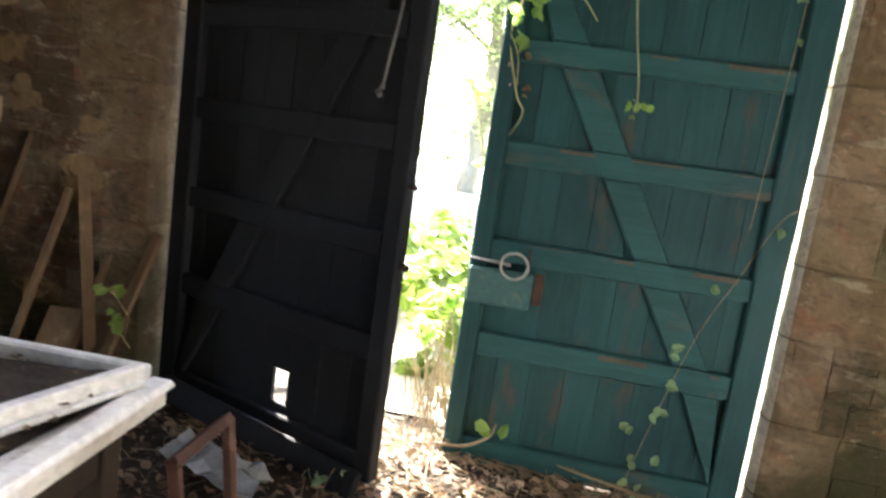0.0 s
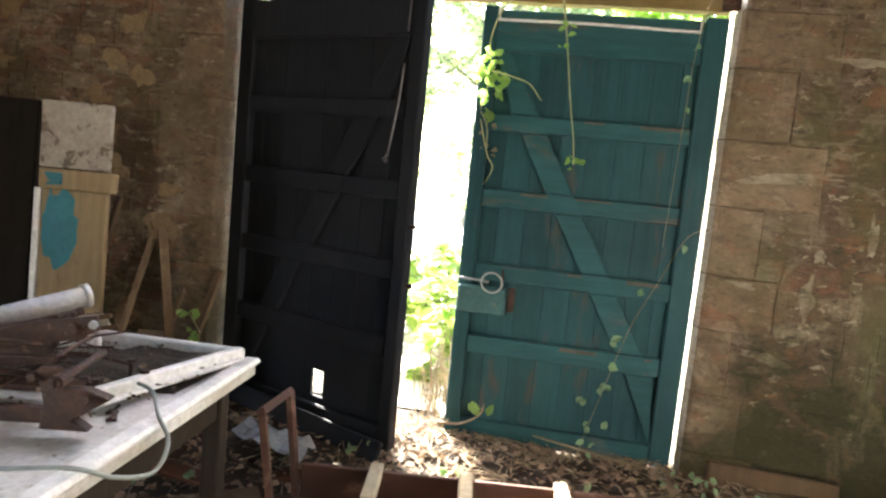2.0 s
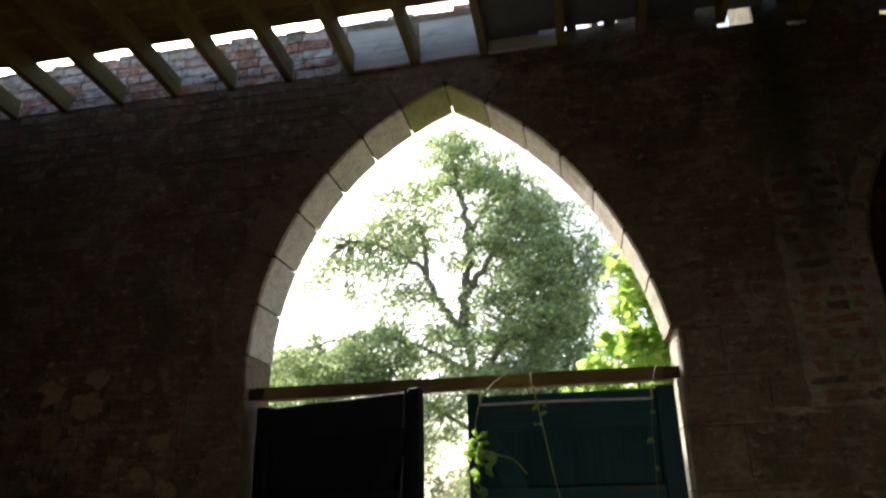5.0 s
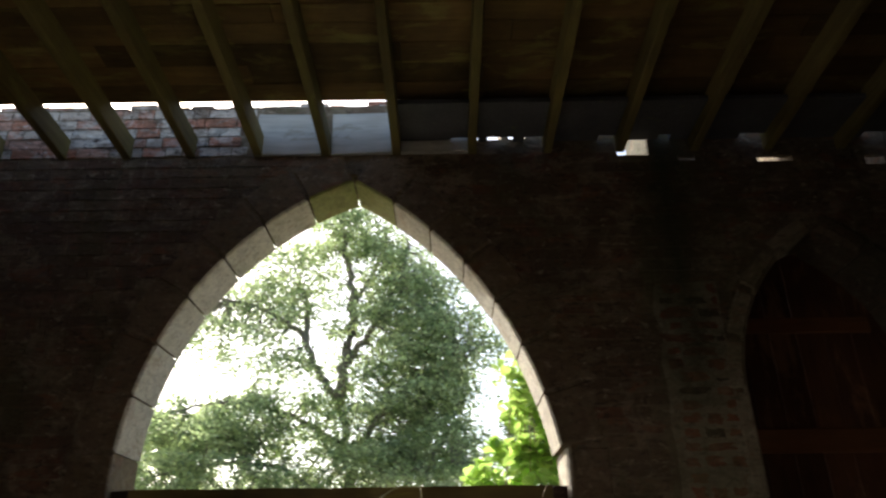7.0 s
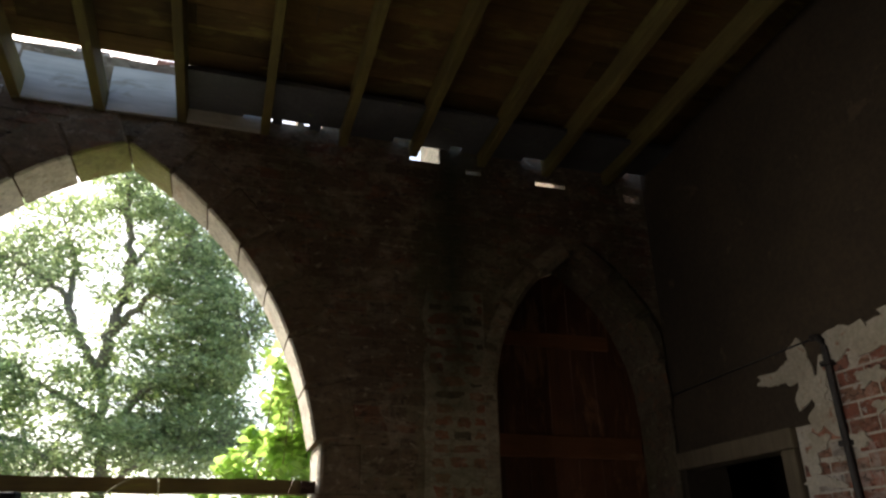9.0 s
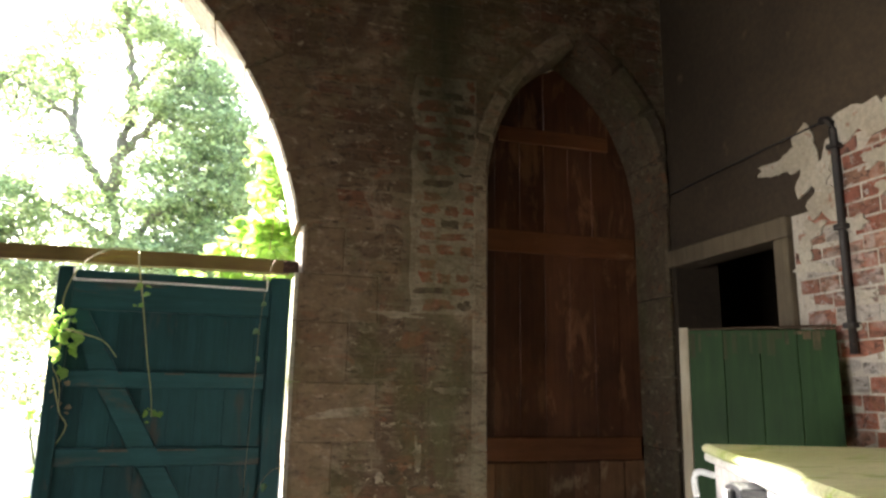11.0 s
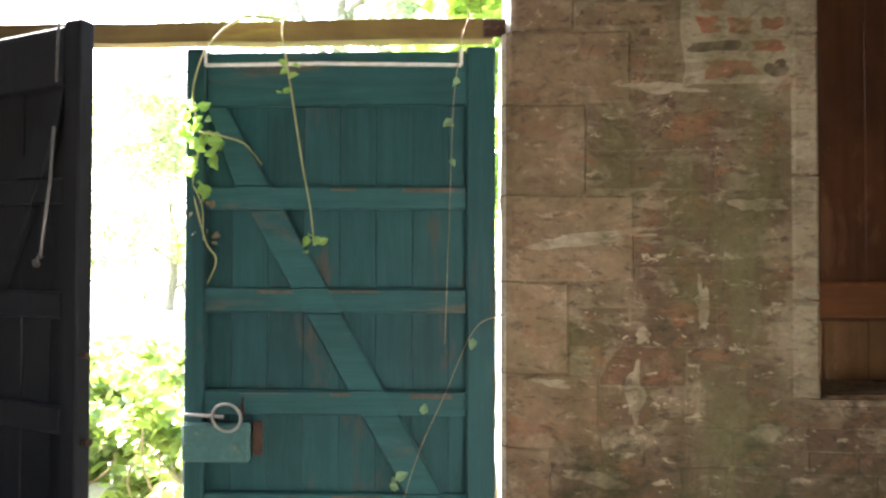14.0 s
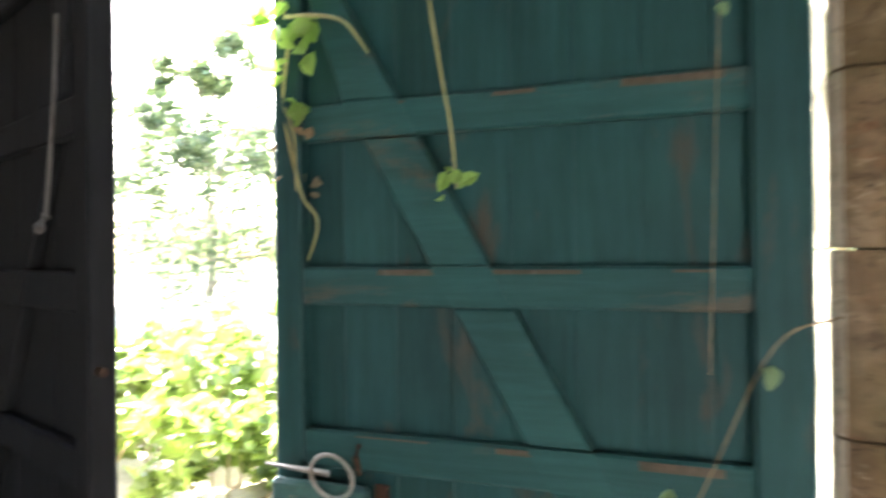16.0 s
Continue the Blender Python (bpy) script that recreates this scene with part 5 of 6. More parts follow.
part("side_board", box_bm(0.02, 1.30, -0.012, 0.012, 0.03, 0.17, 0.004, 0.002, pose(-0.285, -1.18, 0.085, 0, 0, ang_l)), M_BROWN, fr)
for d in (0.27, 0.60, 0.95):
    part("cross_bar", box_bm(d, d + 0.05, -0.25, 0.03, 0.17, 0.215, 0.005, 0.002, pose(-0.30, -0.96, 0.087, 0, 0, ang_l)), M_PALE, fr, "pale bare cross bar")

# old ledged door with a teal smear
M_DOORP = planked("dirty_cream_paint", (0.34, 0.25, 0.14), (0.25, 0.18, 0.10), (0.20, 0.14, 0.09), 0.75, 2, 25, 0.62, 0.08)
M_DOORW = weathered("stained_white_panel", (0.48, 0.42, 0.35), (0.36, 0.30, 0.24), (0.16, 0.12, 0.09), 0.7, 4, 40, 0.54)
M_TEAL = weathered("teal_paint_smear", (0.03, 0.22, 0.27), (0.02, 0.17, 0.22), (0.25, 0.22, 0.15), 0.6, 5, 40, 0.62)
od = thing("old_door", pose(-1.70, -0.70, 0.0, -2.5, 0, 3), "old cream plank door with a teal paint smear, leaning on the wall", "door")
part("panel", box_bm(0.02, 0.33, 0.0, 0.03, 0.0, 1.16, 0.004), M_DOORP, od)
part("upper_panel", box_bm(0.0, 0.325, 0.0, 0.03, 1.255, 1.54, 0.004, 0.003), M_DOORW, od, "stained white upper panel")
part("ledge", box_bm(0.02, 0.36, -0.025, 0.03, 1.165, 1.25, 0.005, 0.003), M_DOORP, od)
part("edge", box_bm(-0.012, 0.0195, -0.005, 0.035, 0.0, 1.16, 0.004, 0.002), M_WHITE, od, "white painted edge")
bm = bmesh.new()
ring_n = 22
outl = [(0.115 + (0.085 + 0.05 * noise.noise(Vector((k * .9, 1, 0)))) * math.cos(k * math.tau / ring_n), 0.99 + (0.17 + 0.11 * noise.noise(Vector((k * .7, 4, 0)))) * math.sin(k * math.tau / ring_n)) for k in range(ring_n)]
prism(bm, outl, -0.003, -0.0003)
part("paint_smear", bm, M_TEAL, od, "teal paint smear")
part("paint_smear", box_bm(0.04, 0.13, -0.028, -0.0255, 1.18, 1.235, 0.001, 0.006), M_TEAL, od, "teal paint smear")
bd = thing("dark_board", pose(-2.2, -0.42, 0.0, -3, 0, 2), "dark brown board leaning on the wall", "board")
part("plank", box_bm(0, 0.22, 0, 0.025, 0.0, 1.55, 0.004, 0.004), M_UNDER, bd)
part("plank", box_bm(0.225, 0.46, 0, 0.025, 0.0, 1.52, 0.004, 0.004), M_UNDER, bd)

M_LATH = planked("dusty_brown_lath", (0.19, 0.125, 0.07), (0.13, 0.085, 0.05), (0.26, 0.19, 0.12), 0.85, 2, 30, 0.6, 0.25)
for (x0, y0, z0), (x1, y1, z1), w in (((-1.23, -0.24, 0.0), (-1.50, -0.015, 0.96), 0.045), ((-1.27, -0.34, 0.0), (-1.15, -0.02, 0.78), 0.05), ((-1.40, -0.30, 0.0), (-1.36, -0.02, 0.66), 0.03),
                                      ((-1.62, -0.35, 0.0), (-1.55, -0.02, 0.9), 0.035), ((-1.9, -0.3, 0.0), (-1.75, -0.015, 1.1), 0.05), ((-1.18, -0.42, 0.0), (-1.3, -0.05, 0.42), 0.12), ((-1.44, -0.40, 0.0), (-1.5, -0.06, 0.42), 0.14)):
    d = Vector((x1 - x0, y1 - y0, z1 - z0))
    lath = thing("lath", look((x0, y0, z0), (x1, y1, z1)) @ pose(0, 0, 0, 0, 0, 0), "dusty brown timber offcut leaning on the wall", "timber", "offcuts by the wall")
    part("stick", box_bm(-w / 2, w / 2, -0.011, 0.011, -d.length, 0.0, 0.003, 0.002), M_LATH, lath)

# boards and rubbish on the floor
for x, y, rz, l, w, m_, lab in ((-0.72, -0.92, 35, 0.5, 0.16, M_LATH, "yellow-brown board lying in the litter"), (-0.95, -0.7, -12, 0.42, 0.10, M_SHUTTER, "dark broken board lying in the litter"),
                                (-0.35, -0.52, 20, 0.4, 0.09, M_SHUTTER, "dark broken board lying in the litter"), (1.62, -0.13, 2, 0.62, 0.10, M_LATH, "brown plank lying at the foot of the wall"),
                                (1.85, -0.32, -20, 0.5, 0.12, M_LATH, "brown plank lying at the foot of the wall"), (0.85, -1.15, 9, 0.9, 0.14, M_PALE, "pale bare plank lying on the floor")):
    b = thing("floor_board", pose(x, y, ground_z(x, y) + 0.012, rnd.uniform(-3, 3), rnd.uniform(-3, 3), rz), lab, "board", "boards on the floor")
    part("plank", box_bm(-l / 2, l / 2, -w / 2, w / 2, 0.0, 0.024, 0.004, 0.006), m_, b)
lump = thing("foot_plank", pose(1.32, -0.03, 0.08, 0, 0, -4), "mossy plank set on edge along the wall foot", "plank")
part("plank", box_bm(0.0, 0.55, -0.03, 0.01, 0.0, 0.12, 0.008, 0.006), M_LATH, lump)
film_ = thing("plastic_sheet", pose(-0.62, -0.36, 0.10), "torn scrap of clear grey plastic by the gate", "plastic")
bm = bmesh.new()
g = [[bm.verts.new((0.045 * i - 0.2, 0.05 * j - 0.1 - 0.02 * i, 0.03 + 0.06 * noise.noise(Vector((i * .7, j * .7, 8))) + 0.012 * rnd.random())) for i in range(10)] for j in range(5)]
for r0, r1 in zip(g, g[1:]):
    for i in range(9):
        bm.faces.new((r0[i], r0[i + 1], r1[i + 1], r1[i]))
part("film", bm, weathered("grey_plastic", (0.42, 0.43, 0.44), (0.3, 0.31, 0.33), (0.2, 0.17, 0.13), 0.2), film_)
slab = thing("kick_board", pose(-1.05, 0.02, 0.10, 0, 0, -17), "black board leaning along the foot of the dark gate", "board")
part("plank", box_bm(0.0, 0.95, -0.10, -0.07, 0.0, 0.10, 0.005, 0.006, pose(0, 0, 0, -18, 5, 0)), M_DARK, slab)

# ---- litter, straw and weeds ----
V, F = [], []
for k in range(9000):
    x, y = rnd.uniform(-2.6, 2.6), -abs(rnd.gauss(0, 0.9)) + 0.35
    if y < -3.2:
        continue
    leaf_mesh(V, F, Vector((x, y, ground_z(x, y) + rnd.uniform(0.004, 0.03))), rnd.uniform(0.012, 0.055), Vector((rnd.gauss(0, .45), rnd.gauss(0, .35), 1)), .4, 1)
tagged(leaves_object("dead_leaves", V, F, foliage("dead_leaf", (0.06, 0.036, 0.023), (0.29, 0.20, 0.14), 0.15, 0.8)), "brown and buff dead leaves strewn over the floor", "leaf litter", kind="stuff")
bm = bmesh.new()
for k in range(1000):
    x, y = rnd.gauss(0.35, 0.85), -abs(rnd.gauss(0, .55)) + 0.35
    a, l = rnd.uniform(0, math.pi), rnd.uniform(.06, .3)
    p = Vector((x, y, ground_z(x, y) + rnd.uniform(.008, .03)))
    dv = Vector((math.cos(a), math.sin(a) * .8, rnd.uniform(-.05, .12))) * l / 2
    tube(bm, [p - dv, p + Vector((0, 0, .012)), p + dv], rnd.uniform(.0014, .0034), 4, .001, cap=False)
tagged(part("straw", bm, M_STEM), "dry straw and twigs strewn below the gates", "straw", kind="stuff")
weeds = thing("dry_weeds", pose(0, 0, 0), "bleached dry weed stalks leaning in the gap of the gates", "weeds")
for k in range(46):
    x0, y0 = rnd.uniform(-0.15, 0.18), rnd.uniform(0.22, 0.65)
    h = rnd.uniform(.25, .75)
    p0 = Vector((x0, y0, 0.05))
    p1 = p0 + Vector((rnd.uniform(-.08, .08), rnd.uniform(-.1, .1), h * .6))
    p2 = p1 + Vector((rnd.uniform(-.15, .15), rnd.uniform(-.15, .1), h * .35 * rnd.choice((1, 1, -.4))))
    bm = bmesh.new()
    tube(bm, curve_pts([p0, p1, p2], 4), rnd.uniform(.003, .006), 4, .0015, cap=False)
    part("stalk", bm, M_STEM, weeds)


def vine(name, strands, leaf_spots, label, radius=0.004, leaf_size=0.06, material=None):
    v = thing(name, pose(0, 0, 0), label, "vine")
    for pts in strands:
        bm = bmesh.new()
        tube(bm, curve_pts(pts, 6), radius, 5, radius * .6)
        smooth(part("stem", bm, M_STEM if "floor" in name or "ivy" in name or "side" in name else M_VINE, v))
    for x, y, z, n in leaf_spots:
        for k in range(n):
            V, F = [], []
            leaf_mesh(V, F, Vector((x, y, z)) + rand_dir() * (0.012 if n < 3 else 0.045), leaf_size * rnd.uniform(.7, 1.2), Vector((rnd.gauss(0, .5), -.8 + rnd.gauss(0, .4), rnd.uniform(0, .9))), .3, 1)
            leaves_object("leaf", V, F, material or M_LEAF_IVY, v)
    return v


vine("hanging_vine", [[(0.43, 0.01, 2.27), (0.44, -0.03, 2.2), (0.475, -0.05, 2.02), (0.52, -0.06, 1.75), (0.55, -0.07, 1.6), (0.565, -0.08, 1.48)]],
     [(0.455, -0.05, 2.10, 3), (0.475, -0.06, 2.02, 3), (0.57, -0.085, 1.475, 6)], "single vine shoot hanging from the crossbar with small leaves", 0.0048, 0.036)
vine("side_vine", [[(1.09, 0.0, 2.28), (1.06, -0.03, 2.2), (1.03, -0.035, 1.99), (1.02, -0.035, 1.75), (1.0, -0.03, 1.15)],
                   [(1.2, 0.0, 1.25), (1.1, -0.02, 1.2), (1.0, -0.02, 0.98), (0.9, -0.03, 0.75), (0.80, -0.06, 0.4), (0.72, -0.12, 0.12)]],
     [(1.035, -0.04, 2.03, 2), (1.02, -0.04, 1.9, 2), (1.02, -0.04, 1.77, 1), (1.1, -0.05, 1.16, 2), (0.93, -0.04, 0.92, 2), (0.87, -0.05, 0.68, 3), (0.84, -0.06, 0.58, 2), (0.80, -0.07, 0.45, 3), (0.72, -0.08, 0.40, 2), (0.80, -0.08, 0.30, 3), (0.77, -0.1, 0.2, 3)],
     "thin trailing vine climbing beside the green gate", 0.0022, 0.044, M_LEAF_GREY)
vine("gate_vine", [[(0.42, 0.03, 2.28), (0.30, -0.02, 2.27), (0.18, -0.03, 2.17), (0.125, -0.02, 2.02), (0.14, 0.0, 1.88)], [(0.14, 0.0, 1.88), (0.25, -0.06, 1.85), (0.33, -0.08, 1.82), (0.39, -0.09, 1.75)],
                   [(0.14, 0.02, 1.86), (0.10, 0.05, 1.7), (0.15, 0.04, 1.5), (0.18, 0.06, 1.42), (0.08, 0.1, 1.25)], [(0.06, 0.1, 1.26), (0.0, 0.16, 1.45), (-0.06, 0.25, 1.62)]],
     [(0.14, -0.02, 1.93, 9), (0.11, 0.0, 1.86, 12), (0.17, -0.02, 1.84, 9), (0.15, 0.0, 1.77, 8), (0.13, 0.0, 1.68, 3), (0.05, 0.1, 1.27, 4), (-0.03, 0.2, 1.5, 5)], "tuft of leafy vine growing over the green gate's edge", 0.0048, 0.05)
vine("dry_flower_stalk", [[(0.10, 0.05, 1.7), (0.14, 0.03, 1.62), (0.15, 0.02, 1.5)]], [(0.145, 0.02, 1.6, 4), (0.15, 0.02, 1.51, 5)], "withered pale flower heads on a stalk", 0.003, 0.03, M_STEM)
vine("floor_branch", [[(0.08, 0.05, 0.16), (0.3, 0.08, 0.175), (0.6, 0.05, 0.14), (0.95, -0.02, 0.12), (1.3, -0.08, 0.10)], [(0.05, 0.0, 0.16), (0.16, 0.02, 0.165), (0.25, 0.0, 0.23), (0.27, -0.01, 0.29)]],
     [(0.26, -0.02, 0.28, 3)], "green bramble branch lying along the foot of the gate", 0.008, 0.06)
for x, y, n in ((1.18, -0.18, 7), (1.32, -0.22, 6), (1.08, -0.45, 6), (1.3, -0.6, 7), (0.75, -0.35, 5), (-0.12, -0.12, 5), (-0.28, -0.32, 6), (-0.78, -0.75, 6), (-0.5, -1.05, 5), (-1.22, -0.5, 5), (1.6, -0.4, 6), (0.45, -0.5, 4), (-0.2, -0.2, 5), (-1.0, -0.95, 5), (0.2, -0.42, 4), (1.45, -0.28, 6)):
    z = ground_z(x, y)
    vine("ivy_sprig", [[(x, y, z - 0.01), (x + 0.02, y - 0.01, z + 0.05), (x + 0.04, y, z + 0.1)], [(x, y, z - 0.01), (x - 0.04, y, z + 0.04), (x - 0.06, y + 0.02, z + 0.07)]],
         [(x + 0.03, y, z + 0.08, n // 2), (x - 0.04, y, z + 0.06, n - n // 2)], "small green ivy sprig growing in the litter", 0.003, 0.038, M_LEAF_GREY)

for x, y, z in ((-1.19, -0.26, 0.60), (-1.17, -0.26, 0.47)):
    vine("pale_sprig", [[(x + 0.02, y + 0.1, z - 0.12), (x + 0.01, y + 0.03, z - 0.03), (x, y, z)]], [(x, y, z, 3), (x + 0.03, y, z + 0.005, 2)], "pale green leaf sprig between the timber offcuts", 0.003, 0.055)

# ---- pieces of the walls: bricks ----
def brick_mesh(w, h, d):
    bm = bmesh.new()
    box(bm, -w / 2, w / 2, 0.0, d, -h / 2, h / 2, 0.0, 0.002)
    front = [f for f in bm.faces if f.calc_center_median().y < 0.01]
    bmesh.ops.inset_region(bm, faces=front, thickness=0.007, depth=0.0)
    for v in {v for f in front for v in f.verts}:
        v.co.y -= 0.003
    me = bpy.data.meshes.new("brick")
    bm.to_mesh(me)
    bm.free()
    return me


def brick_field(wall, place, u0, u1, z0, z1, skip, near, mat_near, mat_far, course=0.077, length=0.225, proud=0.0045, joint=0.011, piece="brick"):
    """Courses of bricks on a wall; those in the near box are objects of their own, the rest one joined part."""
    sets = {}
    for nm, l in (("stretcher", length), ("header", length / 2), ("bat", length * .72)):
        sets[nm] = [brick_mesh(l - joint, course - joint, 0.03) for _ in range(4)]
        for me in sets[nm]:
            me.materials.append(mat_near)
    far_v, far_f = [], []
    count = 0
    z, row = z0, 0
    while z < z1 - 0.02:
        u = u0 - (row % 2) * length / 2
        while u < u1:
            size = {"stretcher": length, "header": length / 2, "bat": length * .72}
            first = rnd.choice(("stretcher", "stretcher", "bat", "header"))
            for nm in (first, "bat", "header"):
                l = size[nm]
                a, b = u, u + l
                fits = a >= u0 - 0.001 and b <= u1 + 0.001 and not skip(a, b, z, z + course)
                if fits:
                    break
            if not fits:
                l = 0.02
            if fits:
                c = ((a + b) / 2, z + course / 2)
                out = proud * rnd.uniform(0.2, 1.0)
                m = place(c[0], c[1], out, rnd.uniform(-1.2, 1.2))
                if near(c[0], c[1]) and count < 300:
                    ob = new(piece, rnd.choice(sets[nm]))
                    ob.parent = wall
                    ob.matrix_local = m
                    count += 1
                else:
                    me = rnd.choice(sets[nm])
                    i = len(far_v)
                    far_v += [m @ v.co for v in me.vertices]
                    far_f += [tuple(i + k for k in p.vertices) for p in me.polygons]
            u += l
        z += course
        row += 1
    tagged(leaves_object("bricks", far_v, far_f, mat_far, wall), kind="stuff")


def on_north(u, z, out, roll):
    return Matrix.Translation((u, -out, z)) @ Euler((0, radians(roll), 0)).to_matrix().to_4x4()


def on_east(u, z, out, roll):
    return Matrix.Translation((X_RIGHT - out, u, z)) @ pose(0, 0, 0, 0, 0, -90) @ Euler((0, radians(roll), 0)).to_matrix().to_4x4()


def in_gap(a, b, z0, z1):
    return any(b > g[0] - 0.01 and a < g[1] + 0.01 and z1 > g[2] and z0 < g[3] for g in EAVES_GAPS)


ERODED = (1.80, 2.175, 2.03, 3.42)
brick_field(wall_north, on_north, X_LEFT, X_RIGHT, -0.05, 4.34, lambda a, b, z0, z1: in_dressing(a, b, z0, z1) or in_gap(a, b, z0, z1) or (ARCH_HALF < a and a < 2.2 and z0 < 3.42),
            lambda x, z: -1.9 < x < -ARCH_HALF and 0.5 < z < 2.4, M_BRICK, M_BRICK_FAR, proud=0.0015, joint=0.009)
# patched blocks beside the green gate's jamb, faded red brick above them
brick_field(wall_north, on_north, ARCH_HALF, 2.195, -0.05, 2.07, lambda a, b, z0, z1: in_dressing(a, b, z0, z1) or (b > ERODED[0] and z1 > ERODED[2]), lambda x, z: True, M_BLOCK, M_BLOCK, 0.1325, 0.29, 0.002, 0.007, "stone_block")
brick_field(wall_north, on_north, ARCH_HALF, 2.195, 2.075, 3.42, lambda a, b, z0, z1: in_dressing(a, b, z0, z1) or (b > ERODED[0] and z0 < ERODED[3]), lambda x, z: True, M_WARM, M_WARM, 0.0765, 0.215, 0.0035, 0.012)

# a strip of eroded red brick beside the shuttered recess: ragged hearts of brick between proud pale joints
M_JOINT = masonry("proud_lime_joint", [(0.42, 0.36, 0.26), (0.34, 0.28, 0.19)], (0.22, 0.165, 0.105), (0.58, 0.51, 0.40), 0.62, algae=0.5, stain_at=0.60, cream_at=0.55, dirt=0.65)


def ragged(w, h, n=16, rough=0.5):
    """A ragged outline about w wide and h high, squarish."""
    seed, o = rnd.uniform(0, 99), []
    for i in range(n):
        a = i * math.tau / n
        f = 0.86 + rough * noise.noise(Vector((math.cos(a) * 1.6 + seed, math.sin(a) * 1.6, seed))) + rnd.uniform(-.06, .06)
        c, q = math.cos(a), math.sin(a)
        k = 1.0 / max(abs(c), abs(q)) ** 0.7
        o.append((0.5 * w * f * k * c, 0.5 * h * f * k * q))
    return o


bm = bmesh.new()
left = [(ERODED[0] + 0.035 * noise.noise(Vector((z * 6, 1, 0))), z) for z in [ERODED[2] + 0.06 * k for k in range(24)]]
prism(bm, [(ERODED[1], ERODED[3]), (ERODED[1], ERODED[2])] + left, -0.003, 0.006)
part("mortar_bed", bm, M_JOINT, wall_north)
z, row = ERODED[2] + 0.01, 0
while z < ERODED[3] - 0.07:
    x = ERODED[0] + rnd.uniform(0.0, 0.06)
    while x < ERODED[1] - 0.05:
        w = min(rnd.choice((0.10, 0.13, 0.20)), ERODED[1] - x)
        if rnd.random() < 0.88:
            bm = bmesh.new()
            prism(bm, ragged(w - 0.014, rnd.uniform(0.040, 0.072)), 0.0, 0.01)
            ob = part("brick", bm, M_OLDRED, wall_north)
            ob.matrix_local = on_north(x + w / 2, z + 0.037, 0.0045 + rnd.uniform(0, 0.001), rnd.uniform(-3, 3))
        x += w + 0.004
    z += 0.0765
    row += 1
# thick smears of pale lime left along joints and corners
for x, z, w, h in ((2.05, 1.62, 0.17, 0.05), (1.86, 1.30, 0.05, 0.16), (1.60, 1.52, 0.20, 0.035), (1.635, 0.98, 0.06, 0.20), (1.45, 1.50, 0.26, 0.04),
                   (1.74, 2.015, 0.26, 0.04), (1.52, 0.70, 0.22, 0.05), (2.07, 0.86, 0.14, 0.06), (1.36, 1.02, 0.14, 0.035), (1.67, 1.18, 0.05, 0.05), (1.80, 0.56, 0.16, 0.05), (2.10, 2.86, 0.12, 0.05), (2.12, 3.10, 0.10, 0.04)):
    bm = bmesh.new()
    prism(bm, ragged(w, h, 22, 0.7), 0.0, 0.012)
    ob = part("lime_smear", bm, M_JOINT, wall_north)
    ob.matrix_local = on_north(x, z, 0.0105 + rnd.uniform(0, 0.002), rnd.uniform(-6, 6))
# loose bricks and lumps of mortar along the broken wall head
x = X_LEFT
while x < 0.2:
    w = rnd.uniform(0.07, 0.22)
    if rnd.random() < 0.75:
        bm = bmesh.new()
        box(bm, x, x + w - 0.012, 0.0, 0.10, 4.735, 4.735 + rnd.uniform(0.008, 0.04), 0.004, 0.006)
        part("brick", bm, M_EAVES, wall_north)
    x += w
# eaves brickwork, redder, with raking daylight painted into its tones; grey boards beside it
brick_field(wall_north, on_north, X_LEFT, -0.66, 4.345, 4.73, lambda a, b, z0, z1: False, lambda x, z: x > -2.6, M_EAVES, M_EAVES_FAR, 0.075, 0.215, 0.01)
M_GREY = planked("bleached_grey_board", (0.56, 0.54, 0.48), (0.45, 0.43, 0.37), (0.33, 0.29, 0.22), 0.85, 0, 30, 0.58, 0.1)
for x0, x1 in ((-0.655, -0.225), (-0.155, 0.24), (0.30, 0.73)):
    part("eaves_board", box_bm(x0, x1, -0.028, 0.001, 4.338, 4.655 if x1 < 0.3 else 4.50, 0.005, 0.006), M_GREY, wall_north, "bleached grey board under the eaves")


def render_edge(y):
    """Height below which the side wall's render has fallen off."""
    return 2.42 + 0.10 * noise.noise(Vector((y * 2.1, 0, 0)))


def skip_east(a, b, z0, z1):
    if b > DOOR_Y0 - 0.06:
        return z0 < DOOR_TOP + 0.06 or b > -1.0
    return z1 > render_edge((a + b) / 2) + 0.42 or (b > -1.22 and z1 > 2.5)


M_BED = weathered("pale_lime_mortar", (0.60, 0.54, 0.44), (0.50, 0.43, 0.33), (0.34, 0.26, 0.18), 0.95, 6, 60, 0.60, bump_strength=0.6)
brick_field(wall_east, on_east, -4.2, -0.99, 0.6, 4.2, skip_east, lambda y, z: y > -2.3 and 1.3 < z < 3.2, M_RED, M_RED_FAR, 0.074, 0.225, 0.006, 0.010)
bm = bmesh.new()
tops = [-0.99 - 0.12 * k for k in range(27)]
prism(bm, [(y, 0.55) for y in (tops[0], tops[-1])] + [(y, min(4.2, 2.47 if y > -1.22 else render_edge(y) + 0.40 + 0.04 * noise.noise(Vector((y * 9, 3, 0))))) for y in tops[::-1]], 0.0, 0.01)
bed = part("mortar_bed", bm, M_BED, wall_east)
bed.matrix_local = Matrix.Translation((X_RIGHT - 0.004, 0, 0)) @ Matrix(((0, 1, 0, 0), (1, 0, 0, 0), (0, 0, 1, 0), (0, 0, 0, 1)))
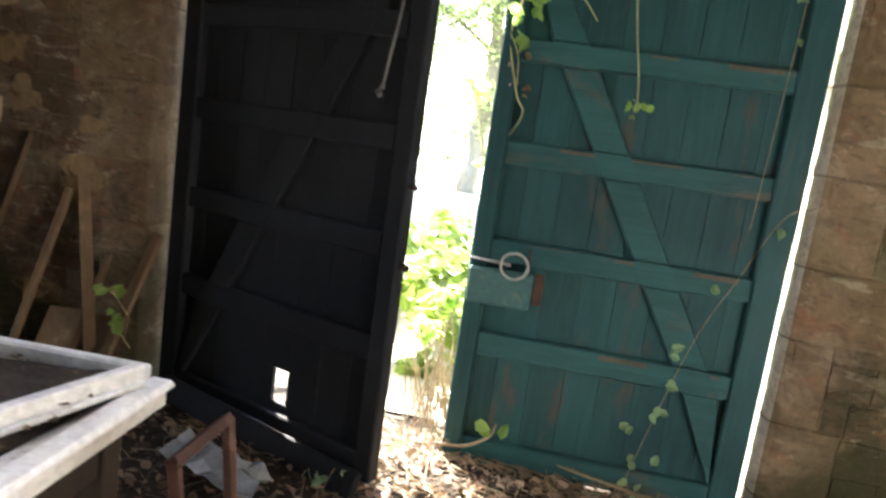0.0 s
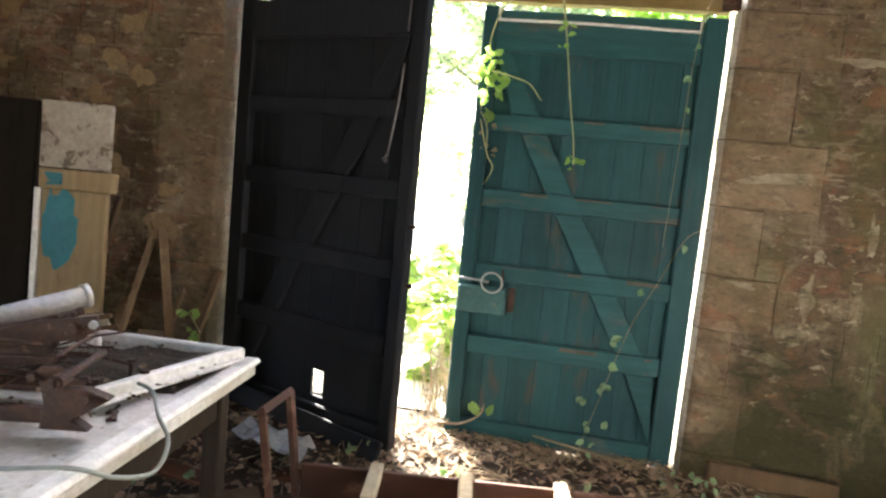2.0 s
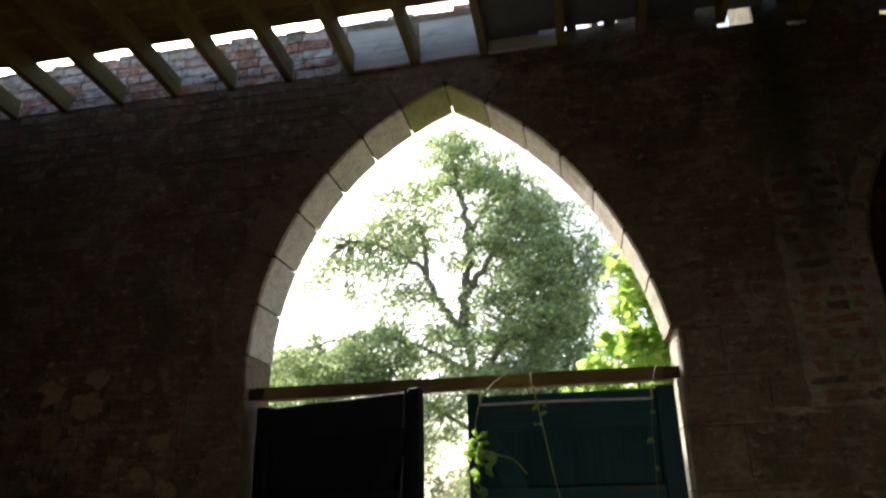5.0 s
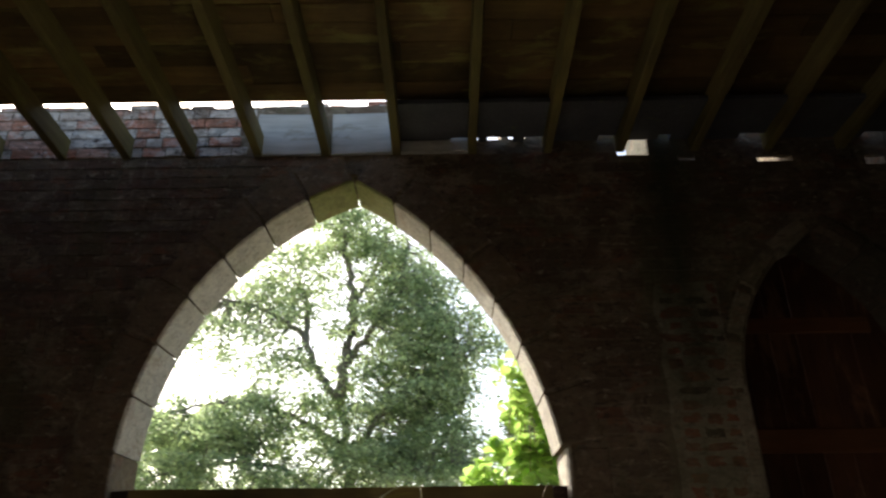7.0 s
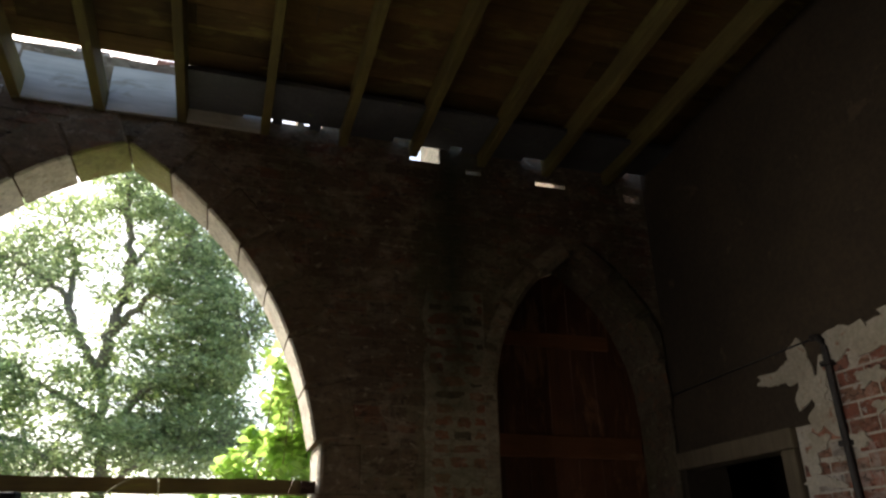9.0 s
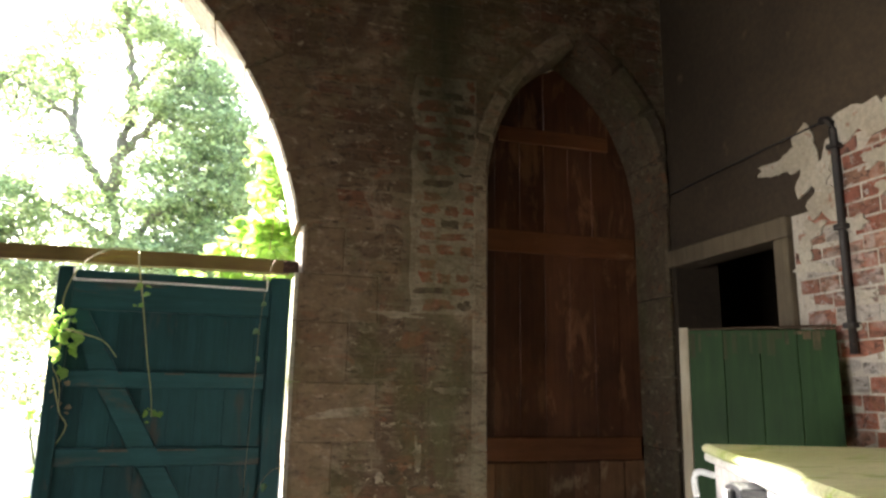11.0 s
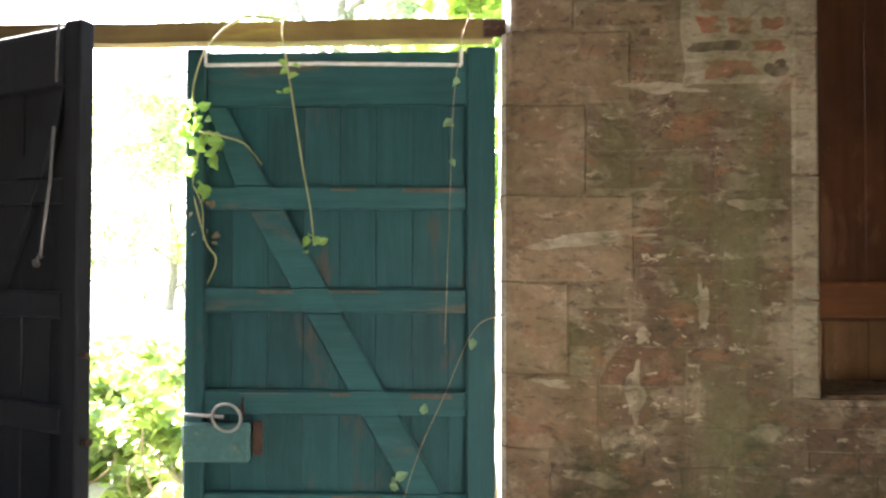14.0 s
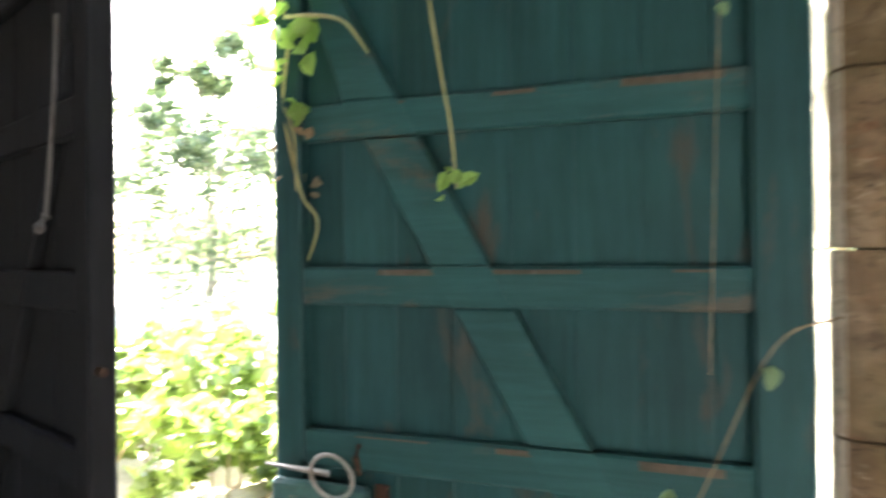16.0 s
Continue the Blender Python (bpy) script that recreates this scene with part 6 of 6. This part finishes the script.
# torn limewash between render and brick, in thin flakes
for k, (y, z, w, h) in enumerate(((-0.92, 2.73, 0.24, 0.07), (-1.03, 2.745, 0.18, 0.11), (-1.12, 2.78, 0.15, 0.17), (-1.16, 2.62, 0.18, 0.18), (-1.19, 2.48, 0.15, 0.15), (-1.12, 2.38, 0.12, 0.08), (-1.12, 2.20, 0.22, 0.055),
                                  (-1.06, 2.30, 0.09, 0.11), (-1.42, 2.80, 0.20, 0.13), (-1.58, 2.77, 0.24, 0.11), (-1.50, 2.62, 0.14, 0.07), (-1.75, 2.83, 0.28, 0.13), (-1.97, 2.85, 0.24, 0.13), (-2.2, 2.84, 0.32, 0.13),
                                  (-1.36, 2.36, 0.12, 0.05), (-1.37, 2.05, 0.12, 0.04), (-1.62, 2.31, 0.14, 0.045), (-1.30, 1.92, 0.09, 0.04), (-1.52, 2.48, 0.10, 0.05), (-2.5, 2.83, 0.3, 0.12))):
    bm = bmesh.new()
    prism(bm, ragged(w * 1.1, h * 1.1, 26, 0.75), 0.0, 0.008)
    ob = part("limewash_flake", bm, M_LIME, wall_east)
    ob.matrix_local = on_east(y, z, 0.0125 + 0.0004 * k, rnd.uniform(-12, 12))

# scraps of old plaster left on the brickwork
M_PLASTER = weathered("old_cream_plaster", (0.36, 0.26, 0.145), (0.29, 0.20, 0.105), (0.20, 0.125, 0.065), 0.92, 5, 45, 0.56, bump_strength=0.6)
M_PLASTER_D = weathered("old_tan_plaster", (0.30, 0.20, 0.105), (0.23, 0.15, 0.075), (0.15, 0.09, 0.05), 0.92, 5, 45, 0.56, bump_strength=0.6)
for k in range(30):
    x, z, big_ = rnd.uniform(-2.7, -1.42), rnd.uniform(0.45, 2.6), rnd.uniform(.03, .13)
    n, seed = 18, rnd.uniform(0, 99)
    rx, rz_ = big_ * rnd.uniform(.7, 1.4), big_ * rnd.uniform(.5, 1.1)
    outl = []
    for i in range(n):
        a = i * math.tau / n
        f = 0.75 + 0.55 * noise.noise(Vector((math.cos(a) * 1.3 + seed, math.sin(a) * 1.3, seed))) + rnd.uniform(-.1, .1)
        outl.append((rx * f * math.cos(a), rz_ * f * math.sin(a)))
    bm = bmesh.new()
    prism(bm, outl, 0.0, 0.007)
    ob = part("plaster_scrap", bm, rnd.choice((M_PLASTER, M_PLASTER_D)), wall_north)
    ob.matrix_local = on_north(x, z, 0.0062 + 0.0001 * k, rnd.uniform(-20, 20))
